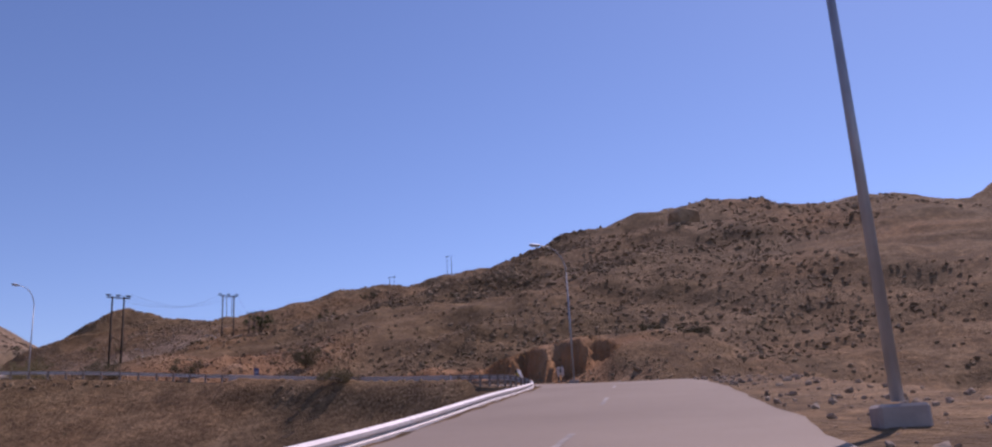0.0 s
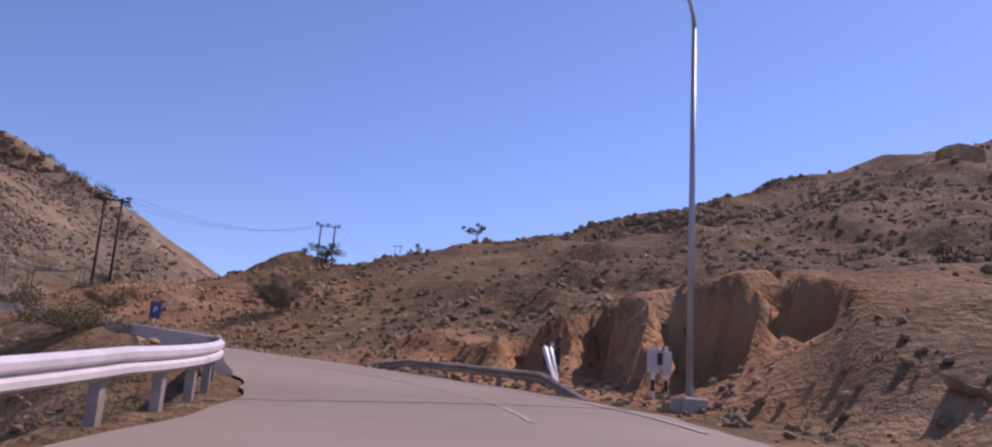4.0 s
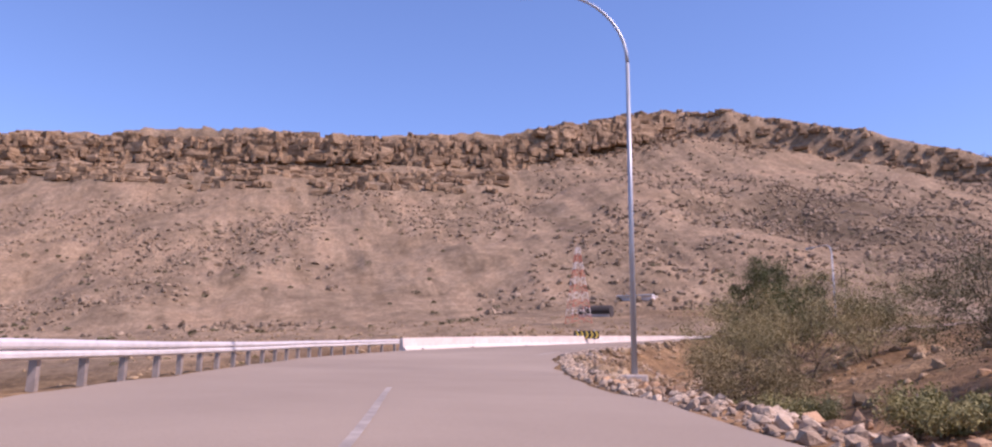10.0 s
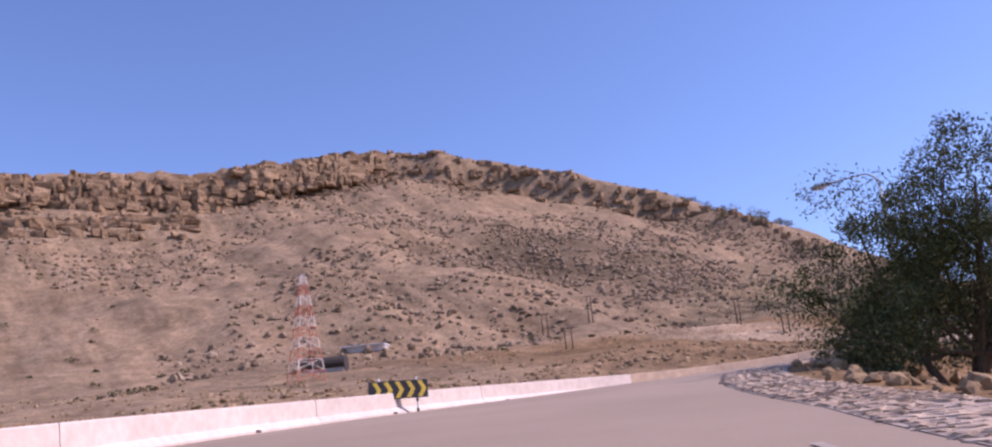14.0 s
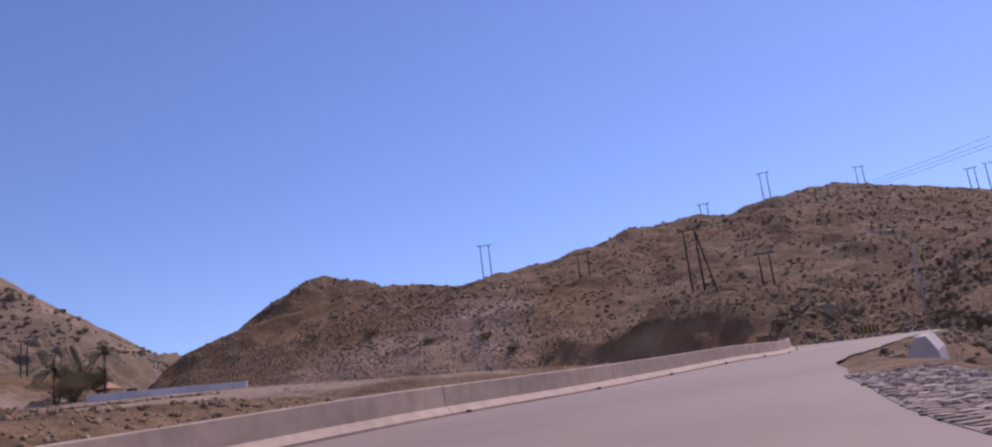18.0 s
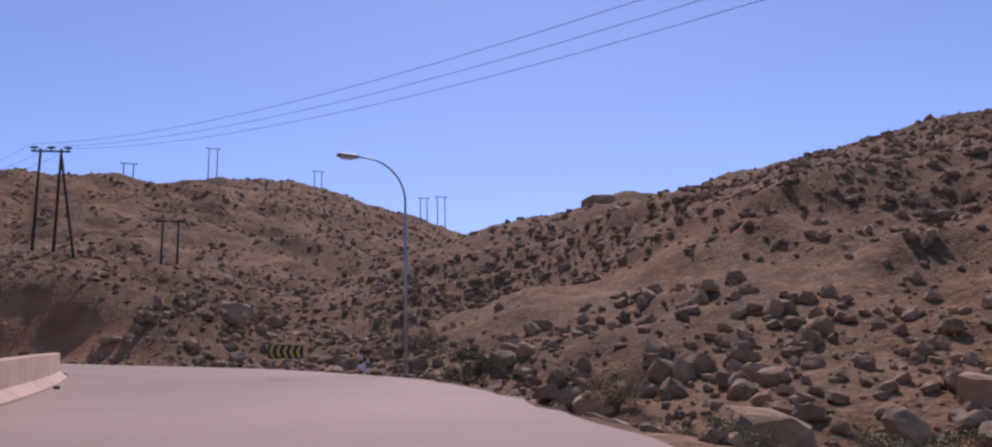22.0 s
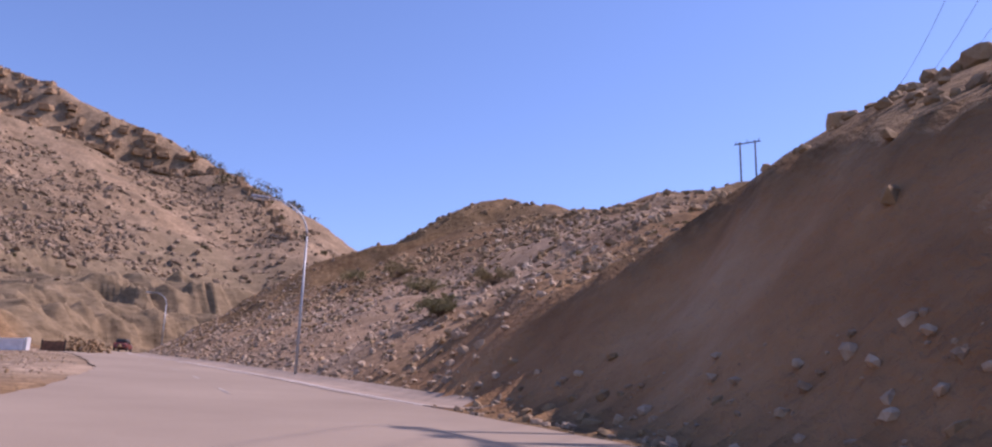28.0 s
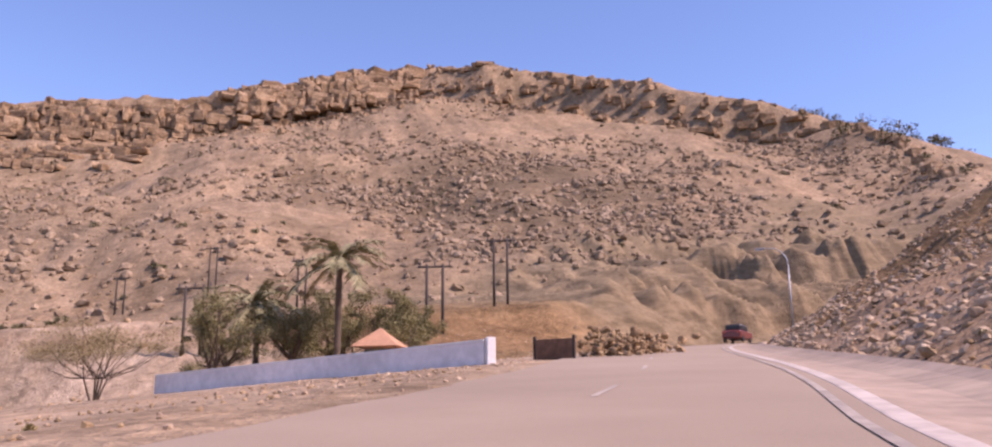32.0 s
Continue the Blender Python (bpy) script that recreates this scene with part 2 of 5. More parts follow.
FADED_WHITE = simple("faded_white_paint", (0.72, 0.62, 0.54), 0.7, 0, 0.2, 1.0)
RED_PAINT = simple("red_paint", (0.45, 0.09, 0.05), 0.55, 0, 0.2, 5.0)
BARK = simple("bark", (0.13, 0.09, 0.06), 0.9, 0, 0.35, 8.0, 0.5)
LEAF_GREEN = leaf_material("green_leaves", (0.03, 0.042, 0.013), (0.13, 0.14, 0.05))
LEAF_DRY = leaf_material("dry_leaves", (0.15, 0.115, 0.05), (0.34, 0.265, 0.13))
LEAF_STRAW = leaf_material("straw_leaves", (0.21, 0.165, 0.068), (0.42, 0.335, 0.155))
LEAF_LIME = leaf_material("yellow_green_leaves", (0.19, 0.165, 0.06), (0.38, 0.33, 0.14))
LEAF_OLIVE = leaf_material("olive_leaves", (0.125, 0.112, 0.048), (0.30, 0.255, 0.12))
LEAF_DARK = leaf_material("dark_shrub_leaves", (0.075, 0.066, 0.03), (0.20, 0.165, 0.085))
LEAF_PALM = leaf_material("palm_leaves", (0.155, 0.14, 0.07), (0.36, 0.315, 0.18))
RUST = simple("rusty_sheet", (0.26, 0.13, 0.07), 0.85, 0, 0.4, 3.0)
CANVAS = simple("orange_canvas", (0.50, 0.27, 0.16), 0.8, 0, 0.2, 3.0)
CAR_PAINT = simple("dark_red_car_paint", (0.16, 0.035, 0.03), 0.35, 0, 0.1, 5.0)

# ======== plan of road and hills ========
# PLAN
ROAD = [(-12.2, -58.7, -2.5), (0.0, 0.0, 1.9), (2.6, 13.0, 2.9), (4.8, 25.8, 4.1), (6.4, 38.2, 5.1), (6.5, 51.2, 5.9), (3.4, 63.8, 6.8), (-4.4, 74.4, 7.7),
        (-14.5, 82.5, 8.7), (-26.6, 87.3, 9.8), (-38.9, 90.1, 10.9), (-52.1, 92.6, 11.8), (-64.2, 95.9, 12.7), (-76.7, 100.8, 13.8), (-87.4, 107.9, 15.0),
        (-96.4, 117.4, 16.2), (-102.1, 128.8, 17.2), (-104.0, 141.7, 17.9), (-101.2, 154.0, 19.0), (-95.0, 166.0, 19.9), (-88.4, 177.1, 20.8),
        (-82.3, 188.3, 21.5), (-77.9, 200.4, 22.4), (-75.6, 213.6, 23.2), (-76.4, 226.3, 24.0), (-80.7, 238.4, 24.8), (-88.3, 248.9, 25.7),
        (-97.9, 257.7, 26.7), (-108.8, 265.3, 27.8), (-133.5, 280.2, 30.2), (-191.0, 314.6, 35.7), (-205.0, 332.0, 37.4), (-204.0, 362.0, 39.5)]


def spline(points, step=0.5):
    """A smooth line through points, at even steps."""
    p = np.array(points, float)
    d = np.r_[0, np.cumsum(np.linalg.norm(np.diff(p[:, :2], axis=0), axis=1))]
    v = np.gradient(p, d, axis=0)
    s = np.arange(0, d[-1], step)
    i = np.clip(np.searchsorted(d, s, side="right") - 1, 0, len(d) - 2)
    h = (d[i + 1] - d[i])[:, None]
    u = ((s - d[i]) / h[:, 0])[:, None]
    return (2 * u**3 - 3 * u**2 + 1) * p[i] + (u**3 - 2 * u**2 + u) * h * v[i] + (3 * u**2 - 2 * u**3) * p[i + 1] + (u**3 - u**2) * h * v[i + 1]


LINE = spline(ROAD)
LINE_S = np.r_[0, np.cumsum(np.linalg.norm(np.diff(LINE[:, :2], axis=0), axis=1))]
LINE_S -= LINE_S[np.argmin(LINE[:, 0] ** 2 + LINE[:, 1] ** 2)]
TANGENT = np.gradient(LINE[:, :2], axis=0)
TANGENT /= np.linalg.norm(TANGENT, axis=1)[:, None]
RIGHT = np.stack([TANGENT[:, 1], -TANGENT[:, 0]], 1)


def right_edge(s):
    return np.interp(s, [0, 55, 72, 85, 95, 115, 140, 152, 170, 186, 200, 215, 228, 245, 285, 303, 318, 330, 345, 376, 420], [1.6, 1.7, 2.5, 3.4, 3.1, 2.8, 3.3, 3.3, 4.2, 3.2, 3.9, 4.0, 3.0, 2.2, 2.5, 4.2, 4.4, 3.3, 2.0, 1.5, 2.4])


def left_edge(s):
    return -np.interp(s, [0, 60, 72, 88, 110, 130, 150, 165, 184, 196, 206, 213, 220, 228, 255, 279, 300, 336, 360, 420], [4.6, 4.8, 5.3, 5.9, 5.1, 5.8, 7.6, 9.3, 10.2, 10.8, 10.3, 8.8, 6.8, 5.9, 6.3, 7.5, 7.0, 6.4, 5.4, 5.8])


def on_road(s, l, up=0.0):
    """The place at the distance s along the road and l to its right."""
    i = np.interp(s, LINE_S, np.arange(len(LINE_S)))
    p = [np.interp(i, np.arange(len(LINE)), LINE[:, k]) for k in range(3)]
    r = [np.interp(i, np.arange(len(LINE)), RIGHT[:, k]) for k in range(2)]
    return np.stack([p[0] + r[0] * l, p[1] + r[1] * l, p[2] + up + 0 * np.asarray(l, float)], -1)


def road_yaw(s):
    i = int(np.argmin(np.abs(LINE_S - s)))
    return math.degrees(math.atan2(-TANGENT[i, 0], TANGENT[i, 1]))


def lattice(ix, iy, seed):
    h = (ix.astype(np.int64) * 374761393 + iy.astype(np.int64) * 668265263 + seed * 144665) & 0x7FFFFFFF
    h = ((h ^ (h >> 13)) * 1274126177) & 0x7FFFFFFF
    return ((h ^ (h >> 16)) & 0xFFFF) / 65535.0


def vnoise(x, y, seed=0):
    ix, iy = np.floor(x), np.floor(y)
    u, v = x - ix, y - iy
    u, v = u * u * (3 - 2 * u), v * v * (3 - 2 * v)
    a, b = lattice(ix, iy, seed), lattice(ix + 1, iy, seed)
    c, d = lattice(ix, iy + 1, seed), lattice(ix + 1, iy + 1, seed)
    return (a * (1 - u) + b * u) * (1 - v) + (c * (1 - u) + d * u) * v - 0.5


def fbm(x, y, size, octaves, seed=0, gain=0.5):
    out, amp, f = 0.0, 1.0, 1.0 / size
    for k in range(octaves):
        out = out + amp * vnoise(x * f + 17.3 * k, y * f - 9.1 * k, seed + k)
        amp, f = amp * gain, f * 2.03
    return out


def along(x, y, ridge):
    """For each segment of a ridge: distance, height on it, side (positive to its right) and how far along."""
    for (ax, ay, az), (bx, by, bz) in zip(ridge, ridge[1:]):
        dx, dy = bx - ax, by - ay
        u = np.clip(((x - ax) * dx + (y - ay) * dy) / (dx * dx + dy * dy), 0, 1)
        px, py = x - ax - u * dx, y - ay - u * dy
        yield np.hypot(px, py), az + u * (bz - az), px * dy - py * dx


def hill(x, y, ridge, slope, round_top=8.0):
    out = np.full(np.shape(x), -1e3)
    for d, h, _ in along(x, y, ridge):
        out = np.maximum(out, h - slope * (np.sqrt(d * d + round_top**2) - round_top))
    return out


HILL_A = [(-66, 126, 15.2), (-41, 145, 24.2), (-23, 151, 26.7), (-3, 170, 31.7), (15, 190, 43.1), (46, 196, 50.0)]
HILL_S = [(46, 196, 50.0), (75, 186, 52.1), (105, 160, 34.0)]
HILL_B = [(60, 240, 68.7), (95, 235, 62.0), (150, 260, 68.2), (230, 300, 110.6)]
HILL_A2 = [(46, 196, 50.0), (18, 238, 56.7), (32, 275, 60.9), (4, 285, 55.8), (-18, 296, 42.0)]
HILL_D = [(-200, 378, 46.0), (-184, 377, 58.0), (-166, 374, 69.5), (-140, 371, 65.5)]
HILL_F = [(-140, 371, 65.5), (-117, 366, 62.6), (-90, 385, 68.9), (-24, 416, 84.4), (14, 432, 87.7), (48, 405, 71.5), (130, 420, 101.3)]
HILL_G = [(-82.5, 267.6, 35.7), (-79, 268.5, 36.4), (-62, 272, 38.2)]
HILL_C = [(15.5, 76.0, 12.4), (8.6, 79.6, 12.7), (4.6, 82.3, 12.7), (1.0, 85.3, 12.4), (-2.5, 87.8, 11.6), (-6, 91.5, 10.6)]
HILL_H = [(-70.0, 248.0, 28.0), (-72.0, 252.0, 32.0), (-74.5, 257.5, 34.2), (-79.5, 263.0, 35.0)]
HILL_Q = [(-222, 309, 38.0), (-231, 322, 46.0), (-234, 335, 54.5), (-232, 349, 62.0), (-229, 362, 67.0), (-224, 380, 67.0)]
MOUNTAIN = [(-700, -420, 150.0), (-650, -120, 182.4), (-621, -18, 183.9), (-575, 110, 181.2), (-548, 230, 182.3), (-545, 345, 210.5), (-505, 420, 197.2), (-467, 450, 180.7), (-420, 505, 152.5), (-380, 560, 109.5), (-340, 640, 85.0)]
SPUR = [(-440, 500, 148.6), (-395, 500, 138.7), (-350, 488, 113.0), (-310, 462, 93.7), (-270, 446, 58.0), (-238, 440, 66.0)]
MOUNDS = [(-92.4, 129, 0.9, 5.0), (-45, 118, 0.9, 7.0), (-36, 109, 2.1, 6.0), (-2, 104, 1.6, 9.0), (-9, 92, 0.8, 6.0)]
SLOPES = dict(a=0.348, s=0.376, b=0.467, a2=0.433, f=0.356, spur=0.62, m=0.532)


def smooth_max(a, b, k=4.0):
    h = np.clip(0.5 + 0.5 * (a - b) / k, 0, 1)
    return b * (1 - h) + a * h + k * h * (1 - h)


def mountain(x, y):
    front, back, best, side = np.full(np.shape(x), -1e3), np.full(np.shape(x), -1e3), np.full(np.shape(x), 1e9), np.zeros(np.shape(x))
    shift = 12 * fbm(x, y, 45, 3, 71)
    for d, h, q in along(x, y, MOUNTAIN):
        side, back = np.where(d < best, q, side), np.where(d < best, h - 0.22 * d, back)
        best = np.minimum(d, best)
        tall = np.clip((h - 110) / 60, 0.12, 1) * 24
        e = d + shift
        front = np.maximum(front, h - tall * np.clip((e - 4) / 9, 0, 1) - 0.03 * np.maximum(e, 0) - SLOPES["m"] * np.maximum(e - 13, 0) + 0.0005 * np.clip(e - 60, 0, 200) ** 2)
    return np.where(side > 0, front, back)


def relief(x, y):
    """Broad and fine unevenness of the hillsides."""
    return fbm(x, y, 60, 3, 11) * 6 - 7 * np.abs(fbm(x, y, 48, 4, 5)) + 1.2, fbm(x, y, 13, 3, 21) * 1.8 + fbm(x, y, 4.2, 3, 37) * 0.9


def natural(x, y, uneven=None):
    base = -7 + 0.085 * y - 0.11 * np.clip(x, -330, 400)
    base = base - 3.5 * np.exp(-(((x + 130) / 18) ** 2) - ((y - 172) / 30) ** 2)
    edge, far = (x + 148) * 0.684 - (y - 270) * 0.73, -(x + 148) * 0.73 - (y - 270) * 0.684
    edge = edge + 2.5 * fbm(x, y, 9, 3, 61)
    base = base - 4.8 * np.clip(edge / 2.6, 0, 1) * np.exp(-np.maximum(edge, 0) / 45) * np.clip((far - 2) / 6, 0, 1) * np.clip((64 - far) / 25, 0, 1)
    k = SLOPES
    a = smooth_max(smooth_max(hill(x, y, HILL_A, k["a"], 6), hill(x, y, HILL_A2, k["a2"], 8), 5), hill(x, y, HILL_S, k["s"], 6), 3)
    a = np.maximum(a, hill(x, y, HILL_B, k["b"], 6))
    a = smooth_max(a, hill(x, y, HILL_C, 0.42, 2), 2)
    f = hill(x, y, HILL_H, 0.72, 3)
    f = smooth_max(f, smooth_max(np.maximum(hill(x, y, HILL_F, k["f"], 8), hill(x, y, HILL_D, 0.72, 5)), hill(x, y, HILL_G, 0.72, 3), 3), 2)
    m = smooth_max(mountain(x, y), hill(x, y, SPUR, k["spur"], 5), 6)
    m = smooth_max(m, hill(x, y, HILL_Q, 0.72, 6), 5)
    top = smooth_max(smooth_max(a, f, 4), m, 6)
    z = smooth_max(top, base, 8)
    rise = np.clip((z - base) / 18, 0.12, 1)
    broad, fine = relief(x, y) if uneven is None else uneven
    z = z + rise * broad + (0.35 + 0.65 * rise) * fine
    for mx, my, up, wide in MOUNDS:
        z = z + up * np.exp(-((x - mx) ** 2 + (y - my) ** 2) / wide**2) * (1 + 0.8 * fbm(x, y, 3, 2, 51))
    return z


def nearest_line(x, y):
    """For points: the index on the road line and the distance."""
    x, y = np.asarray(x, float).ravel(), np.asarray(y, float).ravel()
    best, index = np.full(len(x), 1e9), np.zeros(len(x), int)
    coarse = np.arange(0, len(LINE), 4)
    for k in range(0, len(x), 40000):
        cx, cy = x[k : k + 40000, None], y[k : k + 40000, None]
        d = (cx - LINE[None, coarse, 0]) ** 2 + (cy - LINE[None, coarse, 1]) ** 2
        i = coarse[d.argmin(1)]
        for _ in range(1):
            for step in (-2, -1, 1, 2):
                j = np.clip(i + step, 0, len(LINE) - 1)
                closer = (x[k : k + 40000] - LINE[j, 0]) ** 2 + (y[k : k + 40000] - LINE[j, 1]) ** 2 < (x[k : k + 40000] - LINE[i, 0]) ** 2 + (y[k : k + 40000] - LINE[i, 1]) ** 2
                i = np.where(closer, j, i)
        index[k : k + 40000] = i
        best[k : k + 40000] = np.hypot(x[k : k + 40000] - LINE[i, 0], y[k : k + 40000] - LINE[i, 1])
    return index, best


def quarry(x, y):
    """Weight of the benched cutting at the foot of the mountain, and the places along and up it."""
    u, v = (-(x + 232) * 30 + (y - 335) * 110) / 114**2, -((x + 232) * 110 + (y - 335) * 30) / 114
    w = np.clip((u + 0.40) / 0.12, 0, 1) * np.clip((1.1 - u) / 0.2, 0, 1) * np.clip((v + 34) / 6, 0, 1) * np.clip((60 - v + 26 * fbm(x, y, 34, 2, 99)) / 8, 0, 1)
    return w, u * 114, v


def ground_height(x, y):
    """Height of the ground, cut and filled for the road, and how far it is freshly cut earth (0 to 1)."""
    shape = np.shape(x)
    x, y = np.ravel(x), np.ravel(y)
    z = natural(x, y)
    i, d = nearest_line(x, y)
    s, zr = LINE_S[i], LINE[i, 2]
    l = (x - LINE[i, 0]) * RIGHT[i, 0] + (y - LINE[i, 1]) * RIGHT[i, 1]
    wob = fbm(x, y, 7, 3, 41)
    r_out = l - right_edge(s) - np.interp(s, [60, 70, 150, 165, 215, 225, 300, 320, 340, 360], [3.5, 1.5, 1.5, 2.5, 2.5, 1.0, 1.0, 1.2, 1.5, 2.5]) + wob
    l_out = left_edge(s) - l - np.interp(s, [300, 330, 350, 420], [1.0, 2.0, 2.0, 2.0]) + 0.3 * wob
    cut_r = np.interp(s, [55, 68, 75, 92, 100, 250, 290, 304, 312, 334, 344, 354, 380, 440, 462, 492], [0.6, 0.8, 1.5, 1.3, 0.5, 0.55, 0.6, 0.8, 1.12, 1.15, 0.95, 0.5, 0.46, 0.5, 0.9, 0.9])
    out = np.maximum(r_out, l_out)
    cut = np.where(r_out > l_out, cut_r, np.interp(s, [305, 335, 360, 425, 455], [0.5, 0.0, -0.075, -0.075, 0.6]))
    far = d > 90
    o = np.maximum(out, 0)
    high = zr + cut * (o + 1.5 * np.clip(o / 3, 0, 1) * wob)
    end = np.clip((s - 440) / 8, 0, 1) * (l_out > r_out)
    bench = np.interp(o + 2.5 * wob, [0, 3, 10, 15, 22, 27, 40], [0, 0.5, 8.8, 9.2, 16.8, 17.2, 31.0])
    groove = 7.0 * np.abs(fbm(s + 0.35 * o, 0.2 * o, 6.5, 3, 87)) * np.clip(o / 4, 0, 1)
    high = high * (1 - end) + end * (zr + bench - groove)
    scar = np.clip((s - 66) / 4, 0, 1) * np.clip((98 - s) / 5, 0, 1) * (r_out > l_out)
    rib = np.abs(np.sin(math.pi * (s - 1.4 * l - 63.2 + 1.6 * wob) / 4.2))
    wall_at = 0.7 + 3.6 * rib + 4.5 * np.abs(fbm(s, 0.5 * o, 2.2, 4, 83))
    high = np.where(scar > 0, high * (1 - scar) + scar * (zr + 0.14 * o + (1.0 + 1.2 * rib) * np.maximum(o - wall_at, 0)), high)
    low = zr - 0.02 - 0.5 * o
    zz = np.clip(z, low, high)
    over = np.maximum(l - right_edge(s), left_edge(s) - l)
    zz = np.where(out <= 0, zr - 0.02 - 0.16 * np.clip(-over / 0.9, 0, 1) + 0.05 * wob * np.clip(over, 0, 1), zz)
    behind = left_edge(s) - l - 0.75
    zz = zz + 0.85 * np.clip(behind / 0.7, 0, 1) * np.clip((4.5 - behind) / 2, 0, 1) * np.clip((s - 63) / 3, 0, 1) * np.clip((102 - s) / 3, 0, 1)
    zz = zz - 0.30 * np.clip(over / 0.3, 0, 1) * np.clip((2.6 - over) / 0.5, 0, 1) * (l > 0) * (s > 339) * (s < 441)
    fade = np.clip((d - 60) / 50, 0, 1)
    result = np.where(far & (fade >= 1), z, zz * (1 - fade) + z * fade)
    cutness = np.clip((z - high) / 1.0, 0, 1) * (out > 0) * (1 - fade) * np.where((r_out > l_out) | (s > 430), 1.0, 0.0)
    w, m, v = quarry(x, y)
    result = result - w * np.clip((v - 22) / 6, 0, 1) * (5.0 * np.abs(fbm(m + 0.45 * v, 0.3 * v, 8.0, 3, 87)) - 0.6)
    part_up = (result - 47.5 + 1.6 * fbm(x, y, 11, 2, 89)) / 8.5
    flat = np.floor(part_up)
    step = (np.interp(part_up - flat, [0, 0.42, 1], [0, 0.07, 1]) - (part_up - flat)) * 8.5
    result = result + step * w * np.clip((m + 14) / 10, 0, 1) * np.clip((48 - v) / 8, 0, 1)
    gully = np.abs(fbm(m + 0.5 * v, 0.25 * v, 4.5, 3, 77))
    result = result - w * np.clip((result - zr - 3) / 5, 0, 1) * np.clip((m + 50) / 10, 0, 1) * (6.0 * gully - 0.8)
    cutness = np.maximum(cutness * np.interp(s, [342, 350, 425, 433], [1.0, 0.25, 0.25, 0.15]), scar * np.clip((o - 0.5 * wall_at) / 0.6, 0, 1) * np.clip((7.5 + 7 * wob - o) / 2, 0, 1))
    heap = np.exp(-((x + 36) ** 2 + (y - 108) ** 2) / 15.0**2)
    cutness = np.clip(cutness + 0.9 * np.clip(1.6 * heap - 0.25, 0, 1), 0, 1)
    return result.reshape(shape), cutness.reshape(shape)


def sandy(x, y):
    """Weight of the pale sand on the level ground round the white wall."""
    return np.clip((-104 - x) / 10, 0, 1) * np.clip((y - 238) / 8, 0, 1) * np.clip((x * 0.6 + 400 - y) / 12, 0, 1) * np.clip((330 - y) / 20, 0, 1) * np.clip((x + 235) / 20, 0, 1)


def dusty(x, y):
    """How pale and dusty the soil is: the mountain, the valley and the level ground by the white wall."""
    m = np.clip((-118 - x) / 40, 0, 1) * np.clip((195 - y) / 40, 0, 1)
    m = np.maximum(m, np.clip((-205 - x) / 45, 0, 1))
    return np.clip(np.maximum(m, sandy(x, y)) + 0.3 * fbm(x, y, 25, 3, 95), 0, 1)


def dark_talus(x, y):
    """Weight of the dark blocky talus below the mountain's shoulder."""
    u, v = (x + 345) / 85, (y - 345) / 62
    edge = 0.5 * fbm(x, y, 40, 4, 131)
    return np.clip(2.2 * (1 - np.hypot(u, v) + edge), 0, 1) * np.clip((x + 430) / 20, 0, 1)
# END PLAN


# ======== building helpers ========
def big_mesh(name, verts, tris, mat, smooth=False):
    """A mesh from arrays of places and triangles."""
    me = bpy.data.meshes.new(name)
    verts, tris = np.asarray(verts, np.float32), np.asarray(tris, np.int32)
    me.vertices.add(len(verts))
    me.vertices.foreach_set("co", verts.ravel())
    me.loops.add(tris.size)
    me.loops.foreach_set("vertex_index", tris.ravel())
    me.polygons.add(len(tris))
    me.polygons.foreach_set("loop_start", np.arange(0, tris.size, tris.shape[1], dtype=np.int32))
    me.update(calc_edges=True)
    me.validate()
    me.materials.append(mat)
    if smooth:
        me.shade_smooth()
    else:
        me.shade_flat()
    return new(name, me)


def part(name, bm, mat, parent=None, label="", smooth=False):
    me = bpy.data.meshes.new(name)
    bm.normal_update()
    bm.to_mesh(me)
    bm.free()
    me.materials.append(mat)
    if smooth:
        me.shade_smooth()
    ob = new(name, me)
    ob.parent = parent
    if label:
        ob["label"] = label
    return ob


def box(bm, size, at=(0, 0, 0), turn=None, bevel=0.0):
    m = Matrix.Translation(at) @ (turn or Matrix()) @ Matrix.Diagonal((*size, 1))
    v = bmesh.ops.create_cube(bm, size=1, matrix=m)["verts"]
    if bevel:
        e = list({e for q in v for e in q.link_edges})
        bmesh.ops.bevel(bm, geom=e, offset=bevel, segments=1, affect="EDGES")
    return bm


def rod(bm, a, b, r1, r2=None, sides=8):
    """A tapered round bar from a to b."""
    a, b = Vector(a), Vector(b)
    q = (b - a).to_track_quat("Z", "Y").to_matrix().to_4x4()
    m = Matrix.Translation((a + b) / 2) @ q
    bmesh.ops.create_cone(bm, cap_ends=True, segments=sides, radius1=r1, radius2=r1 if r2 is None else r2, depth=(b - a).length, matrix=m)
    return bm


def sweep(bm, line, profile, closed=True):
    """Extrude a profile of (right, up) points along a line of places."""
    line = np.asarray(line, float)
    t = np.gradient(line, axis=0)[:, :2]
    t /= np.linalg.norm(t, axis=1)[:, None]
    rows = []
    for p, (tx, ty) in zip(line, t):
        rows.append([bm.verts.new((p[0] + ty * a, p[1] - tx * a, p[2] + b)) for a, b in profile])
    n = len(profile)
    for u, v in zip(rows, rows[1:]):
        for k in range(n if closed else n - 1):
            bm.faces.new((u[k], u[(k + 1) % n], v[(k + 1) % n], v[k]))
    if closed:
        bm.faces.new(rows[0])
        bm.faces.new(rows[-1][::-1])
    bmesh.ops.recalc_face_normals(bm, faces=bm.faces)
    return bm


